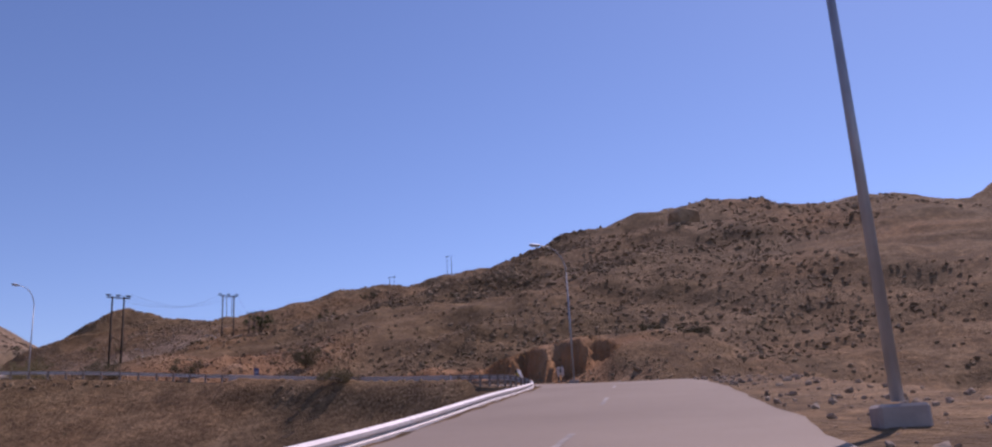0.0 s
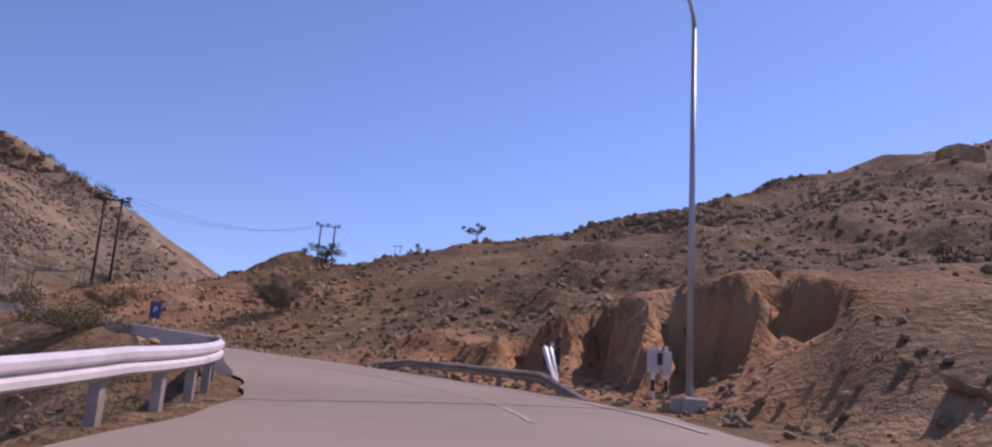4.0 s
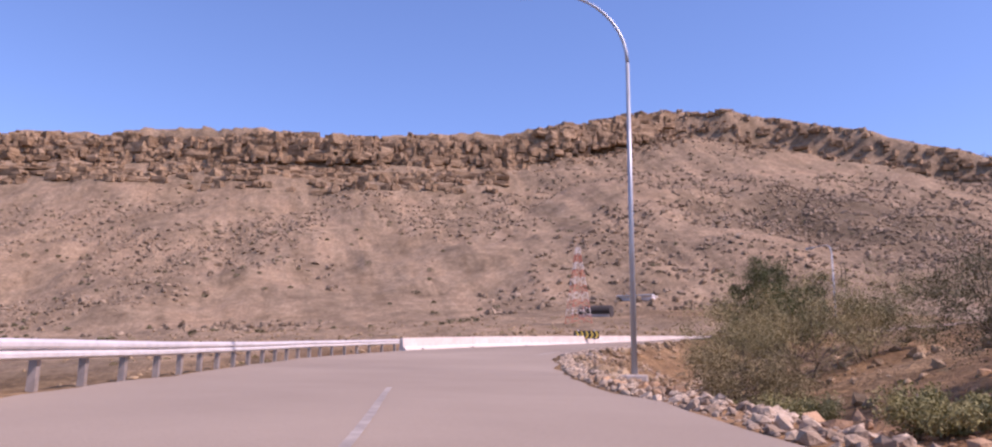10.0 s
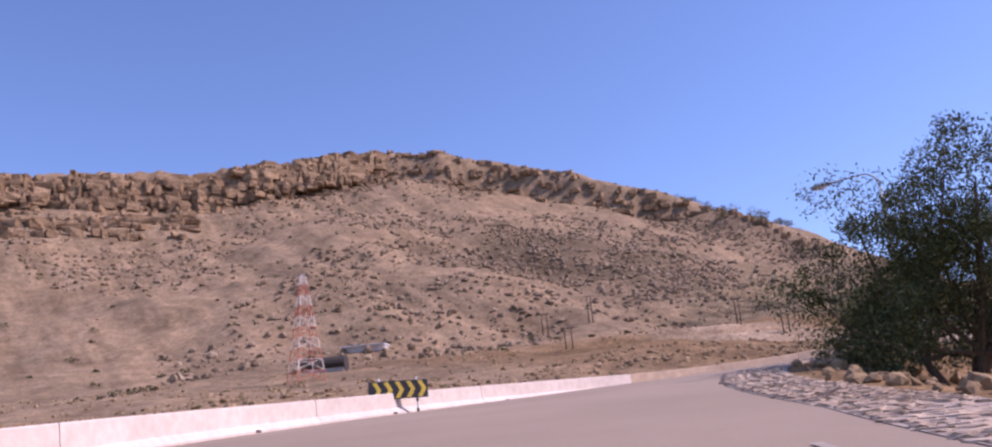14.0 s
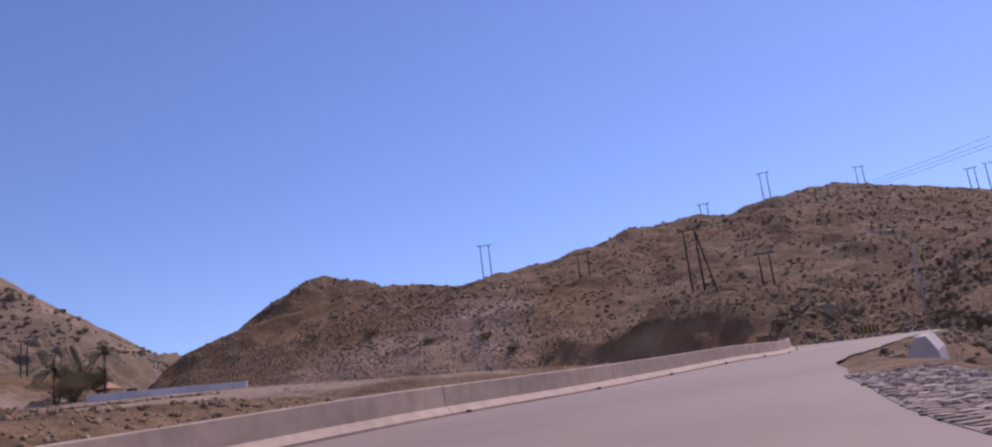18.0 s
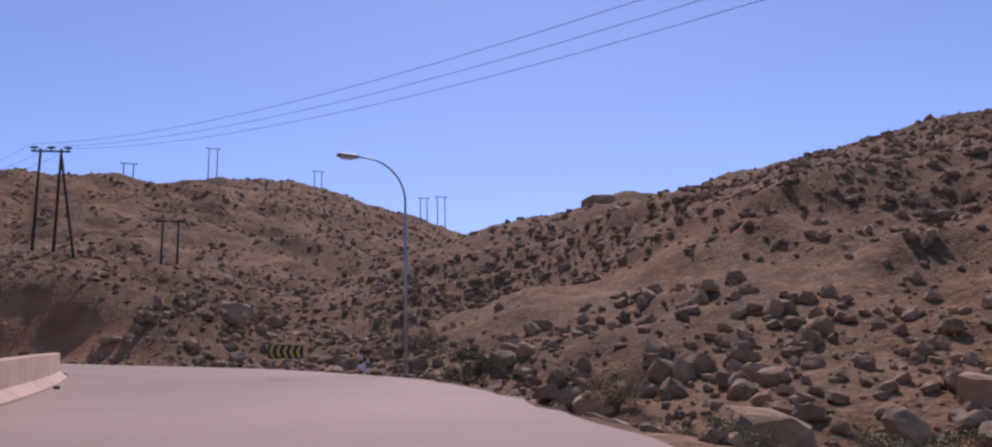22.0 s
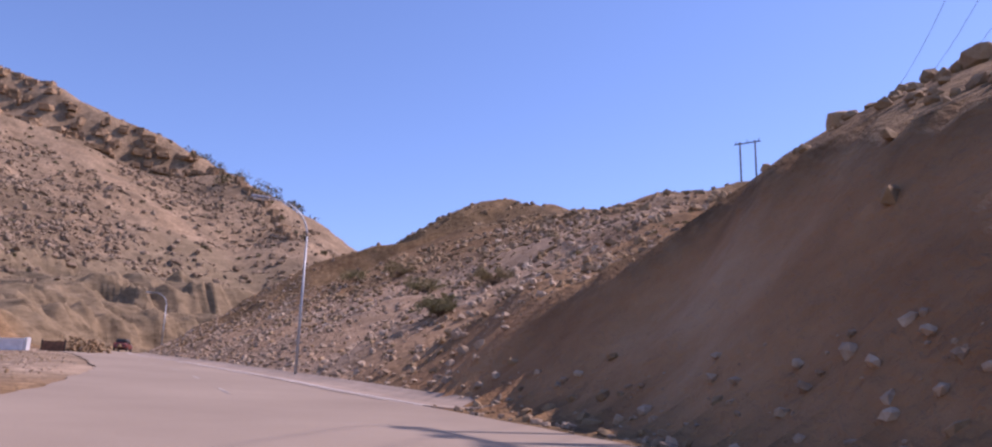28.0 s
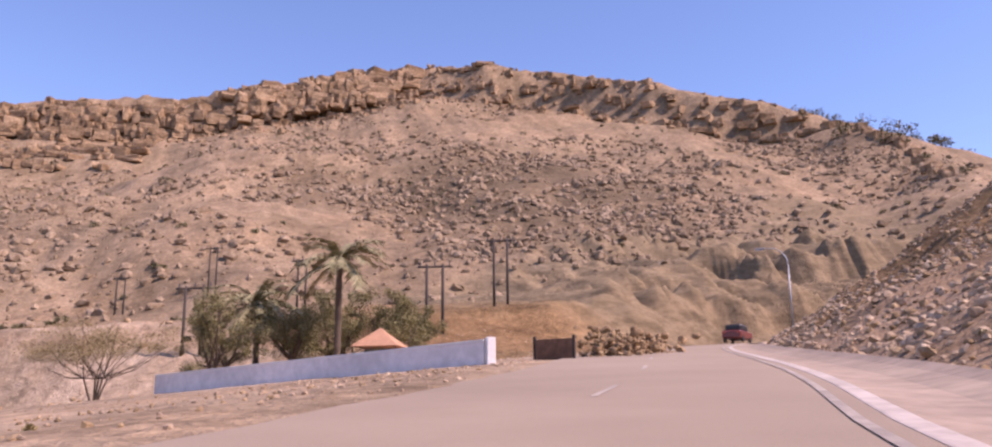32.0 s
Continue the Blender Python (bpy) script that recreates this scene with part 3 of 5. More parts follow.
def tube(bm, points, radius, sides=6, taper=1.0):
    """One round bar bent along points."""
    pts = [Vector(p) for p in points]
    rings = []
    for k, p in enumerate(pts):
        ahead = (pts[min(k + 1, len(pts) - 1)] - pts[max(k - 1, 0)]).normalized()
        m = ahead.to_track_quat("Z", "Y").to_matrix()
        r = radius * (1 + (taper - 1) * k / (len(pts) - 1))
        rings.append([bm.verts.new(p + m @ Vector((r * math.cos(2 * math.pi * j / sides), r * math.sin(2 * math.pi * j / sides), 0))) for j in range(sides)])
    for u, v in zip(rings, rings[1:]):
        for j in range(sides):
            bm.faces.new((u[j], u[(j + 1) % sides], v[(j + 1) % sides], v[j]))
    bm.faces.new(rings[0][::-1])
    bm.faces.new(rings[-1])
    return bm


def empty(name, m=None):
    ob = new(name)
    if m is not None:
        ob.matrix_world = m
    return ob


# ======== ground ========
def spaced(low, fine_low, fine_high, high, fine, coarse):
    out = list(np.arange(fine_low, fine_high, fine))
    for sign, limit in ((1, high), (-1, low)):
        step, at, side = fine, (fine_high if sign > 0 else fine_low), []
        while at * sign < limit * sign:
            step = min(step * 1.09, coarse)
            at += sign * step
            side.append(at)
        out = out + side if sign > 0 else side[::-1] + out
    return np.array([low - 3000] + out + [high + 3000])


GX = spaced(-740, -270, 35, 330, 0.9, 5.0)
GY = spaced(-170, -15, 372, 720, 0.9, 5.0)


def denser(at, stretches):
    """The same lines with one more between each two inside the stretches."""
    middle = (at[1:] + at[:-1]) / 2
    keep = np.any([(middle > a) & (middle < b) for a, b in stretches], axis=0)
    return np.sort(np.concatenate([at, middle[keep]]))


GX, GY = denser(GX, ((-252, -205), (-6, 14))), denser(GY, ((66, 92), (312, 372)))
MX, MY = np.meshgrid(GX, GY, indexing="ij")
GZ, GCUT = ground_height(MX, MY)
NX, NY = len(GX), len(GY)


def height_at(x, y):
    """Height of the ground sheet at places."""
    x, y = np.asarray(x, float), np.asarray(y, float)
    i = np.clip(np.searchsorted(GX, x, side="right") - 1, 0, NX - 2)
    j = np.clip(np.searchsorted(GY, y, side="right") - 1, 0, NY - 2)
    u, v = (x - GX[i]) / (GX[i + 1] - GX[i]), (y - GY[j]) / (GY[j + 1] - GY[j])
    return (GZ[i, j] * (1 - u) + GZ[i + 1, j] * u) * (1 - v) + (GZ[i, j + 1] * (1 - u) + GZ[i + 1, j + 1] * u) * v


cells = (np.arange(NX - 1)[:, None] * NY + np.arange(NY - 1)[None, :]).ravel()
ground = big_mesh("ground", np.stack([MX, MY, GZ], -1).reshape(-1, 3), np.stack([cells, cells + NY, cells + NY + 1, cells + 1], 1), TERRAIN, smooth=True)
mask = ground.data.attributes.new("cut", "FLOAT", "POINT")
mask.data.foreach_set("value", GCUT.ravel().astype(np.float32))
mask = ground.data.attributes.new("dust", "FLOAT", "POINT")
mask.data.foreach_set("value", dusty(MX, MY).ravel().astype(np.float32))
mask = ground.data.attributes.new("sand", "FLOAT", "POINT")
mask.data.foreach_set("value", (sandy(MX, MY) * np.clip(0.75 + fbm(MX, MY, 12, 3, 96), 0, 1)).ravel().astype(np.float32))
mask = ground.data.attributes.new("strata", "FLOAT", "POINT")
W, M, V = quarry(MX, MY)
mask.data.foreach_set("value", (0.85 * W * np.clip((M + 52) / 16, 0, 1)).ravel().astype(np.float32))
mask = ground.data.attributes.new("talus", "FLOAT", "POINT")
mask.data.foreach_set("value", dark_talus(MX, MY).ravel().astype(np.float32))
tagged(ground, "stony brown desert hillsides with scree and cut earth banks", "ground", kind="structure")

# ======== road ========
SEG = np.arange(-55, 478, 1.0)
cross = np.linspace(0, 1, 9)
rv = np.concatenate([on_road(SEG, left_edge(SEG) * (1 - u) + right_edge(SEG) * u, 0.0)[:, None] for u in cross], 1)
rough_edge = fbm(rv[:, :, 0], rv[:, :, 1], 3.0, 2, 91)
for col, sign in ((0, -1), (8, 1)):
    k = np.clip(((SEG + 55) * 2).astype(int), 0, len(RIGHT) - 1)
    rv[:, col, :2] += RIGHT[k] * (sign * np.abs(rough_edge[:, col]) * 0.6 * ((SEG < 336) | (sign < 0)))[:, None]
rv[:, :, 2] += 0.03 - 0.02 * np.abs(cross[None, :] - 0.5)
q = (np.arange(len(SEG) - 1)[:, None] * 9 + np.arange(8)[None, :]).ravel()
road = big_mesh("road", rv.reshape(-1, 3), np.stack([q, q + 1, q + 10, q + 9], 1), ASPHALT, smooth=True)
tagged(road, "dusty grey-brown asphalt mountain road", "road", kind="structure")


def road_strip(name, s0, s1, l_at, width, mat, up=0.036, step=1.0):
    s = np.arange(s0, s1 + 0.01, step)
    mid = l_at(s) if callable(l_at) else np.full(len(s), float(l_at))
    a, b = on_road(s, mid - width / 2, up), on_road(s, mid + width / 2, up)
    v = np.stack([a, b], 1).reshape(-1, 3)
    k = np.arange(len(s) - 1) * 2
    return big_mesh(name, v, np.stack([k, k + 1, k + 3, k + 2], 1), mat)


for s0, s1 in ((62, 93), (340, 470)):
    tagged(road_strip("edge_line", s0, s1, lambda s: right_edge(s) - 0.35, 0.13, ROAD_PAINT), "worn pale edge line painted on asphalt", "road marking", kind="structure")
tagged(road_strip("edge_line", 154, 166, lambda s: right_edge(s) - 1.05, 0.12, ROAD_PAINT), "worn pale edge line curving round the bend", "road marking", kind="structure")
# one unbroken pale strip at a fixed offset from the road line
tagged(road_strip("mid_road_line", 62, 126, lambda s: -0.8 + 0 * s, 0.1, ROAD_PAINT), "solid pale line along the asphalt", "road marking", group="centre lines", kind="structure")
for s0 in list(range(-40, 60, 10)) + list(range(340, 470, 10)):
    tagged(road_strip("mid_road_line", s0, s0 + 3.5, lambda s: (right_edge(s) + left_edge(s)) / 2 - 0.1, 0.11, ROAD_PAINT), "worn pale dashed centre line on asphalt", "road marking", group="centre lines", kind="structure")


# ======== barriers and guardrails ========
def barrier(s0, s1, l_of, mat, height=0.85):
    """One length of concrete barrier: a sloped foot and an upright wall on it."""
    s = np.linspace(s0, s1, max(3, int((s1 - s0) / 1.2)))
    line = on_road(s, l_of(s), 0.0)
    root = empty("concrete_barrier", Matrix.Translation(line[len(line) // 2]))
    inv = root.matrix_world.inverted()
    bm = sweep(bmesh.new(), line, [(0.32, -0.25), (0.32, 0.08), (0.10, 0.28), (-0.18, 0.28), (-0.20, -0.25)])
    bm.transform(inv)
    part("foot", bm, mat, root)
    bm = sweep(bmesh.new(), line, [(0.095, 0.28), (0.05, height - 0.03), (0.02, height), (-0.12, height), (-0.15, height - 0.03), (-0.175, 0.28)])
    bm.transform(inv)
    part("wall", bm, mat, root)
    return tagged(root, "pale concrete roadside barrier with a sloped foot", "barrier", group="concrete barriers")


def reflector(s, l):
    bm = box(bmesh.new(), (0.14, 0.14, 0.07), (0, 0, 0), None, 0.02)
    ob = part("road_stud", bm, BLACK_PAINT)
    ob.matrix_world = pose(*on_road(s, l, 0.075), 0, 0, road_yaw(s))
    tagged(ob, "small dark reflector stud at the barrier foot", "road stud", group="road studs")


def wall_line(s):
    return left_edge(s) - 0.35


for s0, s1 in ((70.2, 80.5), (80.55, 91), (91.05, 101.3)):
    barrier(s0, s1, wall_line, CONCRETE, 0.76)
# from the fifth length on, the concrete with shade in its colour
for k in range(12):
    barrier(165 + 9.6 * k + 0.03, 165 + 9.6 * (k + 1), wall_line, CONCRETE if k < 4 else SHADED_CONCRETE, 0.86)
for s in np.arange(167, 276, 7.0):
    reflector(s, float(left_edge(s)) + 0.15)


def guardrail(s0, s1, l_of, label, posts_every=2.0, end_drop=(False, False), side=1, mat=RAIL_PAINT, sunk=None):
    """W-beam on steel posts; side 1: the beam faces the right."""
    root = empty("guardrail", Matrix.Translation(on_road((s0 + s1) / 2, float(l_of((s0 + s1) / 2)), 0)))
    inv = root.matrix_world.inverted()
    s = np.arange(s0, s1 + 0.01, 0.5)
    line = on_road(s, l_of(s), 0.0)
    drop = np.zeros(len(s))
    if end_drop[0]:
        drop += np.clip(1 - (s - s0) / 3.5, 0, 1) * 0.62
    if end_drop[1]:
        drop += np.clip(1 - (s1 - s) / 3.5, 0, 1) * 0.62
    if sunk:
        drop += np.interp(s, *sunk)
    line[:, 2] -= drop
    w = [(0.0, 0.42), (0.08, 0.46), (0.08, 0.52), (0.0, 0.57), (0.08, 0.62), (0.08, 0.68), (0.0, 0.73)]
    prof = [(side * a, b + 0.05) for a, b in w] + [(side * (a - 0.012), b + 0.05) for a, b in w[::-1]]
    bm = sweep(bmesh.new(), line, prof)
    bm.transform(inv)
    part("beam", bm, mat, root)
    for p in np.arange(s0 + 0.6, s1 - 0.3, posts_every):
        c = on_road(p, float(l_of(p)) - side * 0.09, 0.0)
        k = float(np.interp(p, s, drop))
        if k > 0.3 and not sunk:
            continue
        bm = box(bmesh.new(), (0.12, 0.14, 1.15), (0, 0, 0.18 - k))
        bm.transform(inv @ pose(*c, 0, 0, road_yaw(p)))
        part("post", bm, POST_STEEL, root)
    return tagged(root, label, "guardrail", group="guardrails")


guardrail(-50, 70, lambda s: left_edge(s) - 0.55, "pale steel guardrail on the drop side of the road", sunk=([42, 59], [0.55, 0.0]))
guardrail(101.5, 164.7, wall_line, "pale steel guardrail running into a concrete barrier")
guardrail(70.6, 87, lambda s: right_edge(s) + 1.35, "bent dusty steel guardrail below a cut bank", side=-1, mat=GALVANISED, sunk=([70.6, 74.2, 84, 87], [0.95, 0.2, 0.24, 0.6]))


# ======== lamps, poles, signs ========
def lamp_post(s, l, height, arm_yaw, reach=0.45, rise=0.185, label="tall grey street lamp with a curved arm"):
    x, y, z = on_road(s, l)
    z = max(float(height_at(x, y)), z - 0.3)
    root = empty("street_lamp", pose(x, y, z, 0, 0, arm_yaw))
    part("base", box(bmesh.new(), (0.62, 0.62, 0.42), (0, 0, 0.06), None, 0.04), OLD_CONCRETE, root, "concrete foot")
    part("pole", rod(bmesh.new(), (0, 0, 0.3), (0, 0, height * 0.80), 0.085, 0.055, 10), LAMP_STEEL, root, smooth=True)
    bend = []
    for k in range(11):
        a = math.pi / 2 * k / 10
        bend.append((0, height * rise * (1 - math.cos(a)), height * (0.80 + rise * math.sin(a))))
    last = bend[-1]
    last = (0, last[1] + reach - 0.45, last[2] + 0.04 * (reach - 0.45))
    bend.append((0, last[1] + 0.45, last[2] + 0.02))
    part("arm", tube(bmesh.new(), bend, 0.053, 8, 0.7), LAMP_STEEL, root, smooth=True)
    head = part("lamp_head", box(bmesh.new(), (0.34, 0.95, 0.16), (0, last[1] + 0.85, last[2] + 0.02), None, 0.05), LAMP_HEAD, root)
    part("cover", box(bmesh.new(), (0.26, 0.6, 0.10), (0, last[1] + 0.9, last[2] - 0.08), None, 0.04), LAMP_GLASS, head)
    return tagged(root, label, "street lamp", group="street lamps")


for s, l, h, reach, rise in ((12.0, 2.75, 10.8, 0.45, 0.185), (67.7, 4.2, 11.2, 0.45, 0.185), (134, 5.2, 11.6, 0.45, 0.185), (204, 5.12, 9.2, 1.6, 0.085), (284, 5.3, 9.7, 0.45, 0.185), (361, 3.8, 9.5, 0.45, 0.185), (452, 4.6, 9.0, 0.45, 0.185)):
    lamp_post(s, l, h, road_yaw(s) + 90, reach, rise)


def power_pole(x, y, height, yaw, gap=2.3, thick=0.16, strut=False, heavy=False, sink=0.6, label="dark wooden twin power pole with a crossarm"):
    z = float(height_at(x, y))
    root = empty("power_pole", pose(x, y, z, 0, 0, yaw))
    for side in (-1, 1):
        part("pole", rod(bmesh.new(), (side * gap / 2, 0, -sink - 1), (side * gap / 2, 0, height), thick, thick * 0.75, 8), POLE_WOOD, root, smooth=True)
    part("crossarm", box(bmesh.new(), (gap + 1.7, 0.12, 0.16), (0, 0, height - 0.25)), POLE_WOOD, root)
    for k in (-1, 0, 1):
        bm = rod(bmesh.new(), (k * (gap / 2 + 0.6), 0, height - 0.2), (k * (gap / 2 + 0.6), 0, height + 0.28), 0.07, 0.05, 6)
        if heavy:
            rod(bm, (k * (gap / 2 + 0.6) - 0.35, 0, height + 0.12), (k * (gap / 2 + 0.6) + 0.35, 0, height + 0.12), 0.11, 0.11, 6)
        part("insulator", bm, DARK_METAL, root)
    if strut:
        part("strut", rod(bmesh.new(), (gap / 2, 0, height - 0.6), (gap / 2 + 2.4, -1.0, -2.0), 0.13, 0.13, 8), POLE_WOOD, root)
    return tagged(root, label, "power pole", group="power poles")


for x, y, top, yaw, strut, heavy, gap in ((-57.2, 126.0, 27.1, 42, False, True, 1.7), (-58, 180, 36.5, 35, False, True, 2.4), (-79, 268.5, 47.0, -25, True, True, 1.9), (-117.5, 366, 70.5, 0, False, False, 2.3), (-93, 327, 57.0, -10, False, False, 2.3),
                                          (-24, 416, 94.4, -15, False, False, 2.3), (14, 432, 96.5, -15, False, False, 2.3), (33, 396, 82.0, -20, False, False, 2.0), (39, 396, 83.0, -20, False, False, 2.3), (-50, 394, 81.0, -15, False, False, 2.2), (-64, 284, 44.4, -15, False, False, 1.8)):
    power_pole(x, y, top - float(height_at(x, y)), yaw, gap=gap, strut=strut, heavy=heavy)
for x, y, h, yaw, gap in ((-268, 252, 6, 60, 1.5), (-220, 220, 6, 60, 1.5), (-221, 278, 6.5, 60, 1.0), (-264, 266, 8, 70, 1.2), (-200, 268, 6, 70, 1.6), (-194, 288, 6, 70, 1.4), (-206.5, 297.5, 7.2, 70, 1.4)):
    power_pole(x, y, h, yaw, gap=gap)


# ======== rocks and cliffs ========
rng = np.random.default_rng(7)


def ball(level):
    bm = bmesh.new()
    bmesh.ops.create_icosphere(bm, subdivisions=level, radius=1)
    bm.verts.ensure_lookup_table()
    v = np.array([q.co[:] for q in bm.verts])
    f = np.array([[q.index for q in p.verts] for p in bm.faces])
    bm.free()
    return v, f


ICO1, ICO2 = ball(1), ball(2)


def turns(n, tilt=0.5):
    a, b, c = rng.uniform(0, 2 * math.pi, n), rng.normal(0, tilt, n), rng.normal(0, tilt, n)
    z, o = np.zeros(n), np.ones(n)
    rz = np.stack([np.cos(a), -np.sin(a), z, np.sin(a), np.cos(a), z, z, z, o], 1).reshape(n, 3, 3)
    rx = np.stack([o, z, z, z, np.cos(b), -np.sin(b), z, np.sin(b), np.cos(b)], 1).reshape(n, 3, 3)
    ry = np.stack([np.cos(c), z, np.sin(c), z, o, z, -np.sin(c), z, np.cos(c)], 1).reshape(n, 3, 3)
    return rz @ rx @ ry


def rock_shapes(places, sizes, shape, blocky=0.75, flat=(0.5, 0.95), tilt=0.4, jag=0.28):
    v, f = shape
    n = len(places)
    u = np.sign(v) * np.abs(v) ** blocky
    u = u[None] * (1 + rng.uniform(-jag, jag, (n, len(v), 1)))
    u = u * np.stack([rng.uniform(0.75, 1.35, n), rng.uniform(0.65, 1.1, n), rng.uniform(*flat, n)], 1)[:, None]
    u = np.einsum("nij,nkj->nki", turns(n, tilt), u) * (np.asarray(sizes) / 2)[:, None, None] + np.asarray(places)[:, None]
    return u.reshape(-1, 3), (f[None] + (np.arange(n) * len(v))[:, None, None]).reshape(-1, 3)


def scree(name, places, sizes, mat, label, shape=ICO1, **how):
    v, f = rock_shapes(places, sizes, shape, **how)
    return tagged(big_mesh(name, v, f, mat), label, "rocks", kind="stuff")


def off_road(x, y, margin=0.6):
    i, d = nearest_line(x, y)
    l = (x - LINE[i, 0]) * RIGHT[i, 0] + (y - LINE[i, 1]) * RIGHT[i, 1]
    s = LINE_S[i]
    return (d > 20) | (l > right_edge(s) + margin) | (l < left_edge(s) - margin - 0.6)


def scattered(n, x0, x1, y0, y1, low, high, patch=14, keep=0.0, power=2.5, seed=0, margin=0.7):
    """Places and sizes of stones over a stretch of the plan, in drifts."""
    x, y = rng.uniform(x0, x1, n * 3), rng.uniform(y0, y1, n * 3)
    ok = (fbm(x, y, patch, 3, 300 + seed) + rng.uniform(-0.25, 0.25, n * 3) > keep) & off_road(x, y, margin)
    fresh = GCUT[np.clip(np.searchsorted(GX, x) - 1, 0, NX - 1), np.clip(np.searchsorted(GY, y) - 1, 0, NY - 1)]
    ok &= (fresh < 0.5) | (y < 230) | (y > 268) | (x < -98) | (rng.uniform(0, 1, n * 3) < 0.08)
    x, y = x[ok][:n], y[ok][:n]
    size = low + (high - low) * rng.uniform(0, 1, len(x)) ** power
    i, d = nearest_line(x, y)
    l = (x - LINE[i, 0]) * RIGHT[i, 0] + (y - LINE[i, 1]) * RIGHT[i, 1]
    size = np.minimum(size, (0.22 + 0.024 * d) * rng.uniform(0.6, 1.2, len(x)))
    terrace = (LINE_S[i] > 322) & (l < 0) & (d < 48)
    size = np.where(terrace, np.minimum(size, rng.uniform(0.04, 0.16, len(x))), size)
    return np.stack([x, y, height_at(x, y) + 0.12 * size], 1), size


def beside(n, s0, s1, l0, l1, low, high, power=2.5):
    """Places and sizes of stones along the road, between two offsets from its right edge (or left, where negative)."""
    s, u = rng.uniform(s0, s1, n), rng.uniform(0, 1, n) ** 1.3
    l = right_edge(s) + l0 + u * (l1 - l0) if l0 >= 0 else left_edge(s) + l0 + u * (l1 - l0)
    p = on_road(s, l)
    size = low + (high - low) * rng.uniform(0, 1, n) ** power
    p[:, 2] = height_at(p[:, 0], p[:, 1]) + 0.15 * size
    return p, size


def joined(*sets):
    return np.concatenate([p for p, _ in sets]), np.concatenate([q for _, q in sets])


scree("scree", *joined(scattered(9500, -75, 50, 82, 165, 0.10, 0.75, 12, -0.06, 3.6, 1), scattered(3000, -20, 65, 60, 110, 0.10, 0.6, 9, -0.02, 3.4, 8), scattered(4200, -25, 115, 150, 250, 0.3, 1.2, 13, -0.08, 3.2, 10)), ROCK, "loose brown stones strewn over the hillside above the road")
scree("scree", *joined(scattered(12000, -85, 25, 140, 262, 0.16, 1.1, 11, -0.1, 3.6, 2), beside(3200, 225, 300, 0.9, 14, 0.06, 0.38, 3)), ROCK, "angular brown boulders and rubble on the shaded slope")
scree("scree", *joined(scattered(13000, -150, 30, 235, 425, 0.2, 1.1, 12, -0.18, 3.6, 3), scattered(4200, -205, -115, 295, 385, 0.2, 1.2, 11, -0.10, 3.4, 4), scattered(3000, -98, -45, 236, 285, 0.12, 0.8, 8, -0.15, 3.2, 14)), ROCK, "rough stones covering the hill below the power line")
scree("scree", *joined(beside(5200, 342, 450, 2.6, 24, 0.07, 0.48, 3.2), scattered(3200, -195, -105, 275, 335, 0.14, 0.8, 9, -0.08, 3.2, 9)), PALE_ROCK, "pale broken stones beside the road gutter")
p, size = scattered(5200, -432, -262, 275, 412, 0.6, 2.8, 18, -0.05, 2.4, 15)
keep = dark_talus(p[:, 0], p[:, 1]) > 0.35
dark_blocks = (p[keep], size[keep])
scree("scree", *joined(scattered(13000, -560, -235, -60, 430, 0.5, 2.8, 42, 0.06, 3.4, 5), scattered(4500, -430, -220, 330, 510, 0.5, 2.6, 36, 0.08, 3.0, 6), dark_blocks), TALUS, "fallen blocks on the talus of the mountain")
scree("scree", *joined(scattered(4800, -265, -105, 60, 300, 0.15, 0.9, 16, -0.04, 3.6, 7, 2.5), scattered(4500, -165, -104, 110, 240, 0.12, 0.8, 9, -0.1, 3.2, 17, 2.0)), ROCK, "scattered stones on the valley floor")
scree("rubble", *joined(beside(5200, 94, 136, 0.3, 5.5, 0.04, 0.26, 3.2), beside(2800, 136, 160, 0.4, 7, 0.05, 0.28, 3)), PALE_ROCK, "pale rubble heaped along the asphalt edge")
scree("rubble", *joined(beside(1500, 160, 216, 2.3, 18, 0.05, 0.36, 4), beside(350, 157, 200, 1.8, 9, 0.1, 0.55, 2.6), beside(500, 134, 160, 1.2, 9, 0.12, 0.5, 2.6), beside(900, 60, 94, 1.4, 6, 0.05, 0.3, 2.5)), ROCK, "stones on the bare earth inside the bend")
scree("rubble", *scattered(3600, -52, -18, 95, 122, 0.06, 0.45, 5, -0.2, 2.6, 21, 0.5), ORANGE_ROCK, "orange rubble on the earth mound by the road")
scree("boulder_field", *joined(beside(1300, 236, 292, 4, 26, 0.2, 1.25, 3.0), beside(260, 296, 316, 3, 14, 0.25, 1.1, 2.4)), ROCK, "tumbled brown boulders on the slope above the bend", ICO2, blocky=0.55, jag=0.16)
scree("rubble", *joined(beside(900, 345, 430, -0.8, -14, 0.03, 0.16, 3), beside(700, 300, 345, 0.5, 3, 0.05, 0.3, 2.4), beside(500, 0, 60, 0.3, 4, 0.04, 0.25, 2.4)), PALE_ROCK, "small stones on the dusty verge")
u = rng.uniform(10, 60, 900)
w = rng.normal(2.0, 0.8, 900)
bank = np.stack([-148 - 0.73 * u + 0.684 * w, 270 - 0.684 * u - 0.73 * w], 1)
bank = np.concatenate([bank, height_at(bank[:, 0], bank[:, 1])[:, None]], 1)
scree("rubble", bank, 0.2 + 0.6 * rng.uniform(0, 1, 900) ** 2.5, ROCK, "dark crusted stones in the terrace bank")

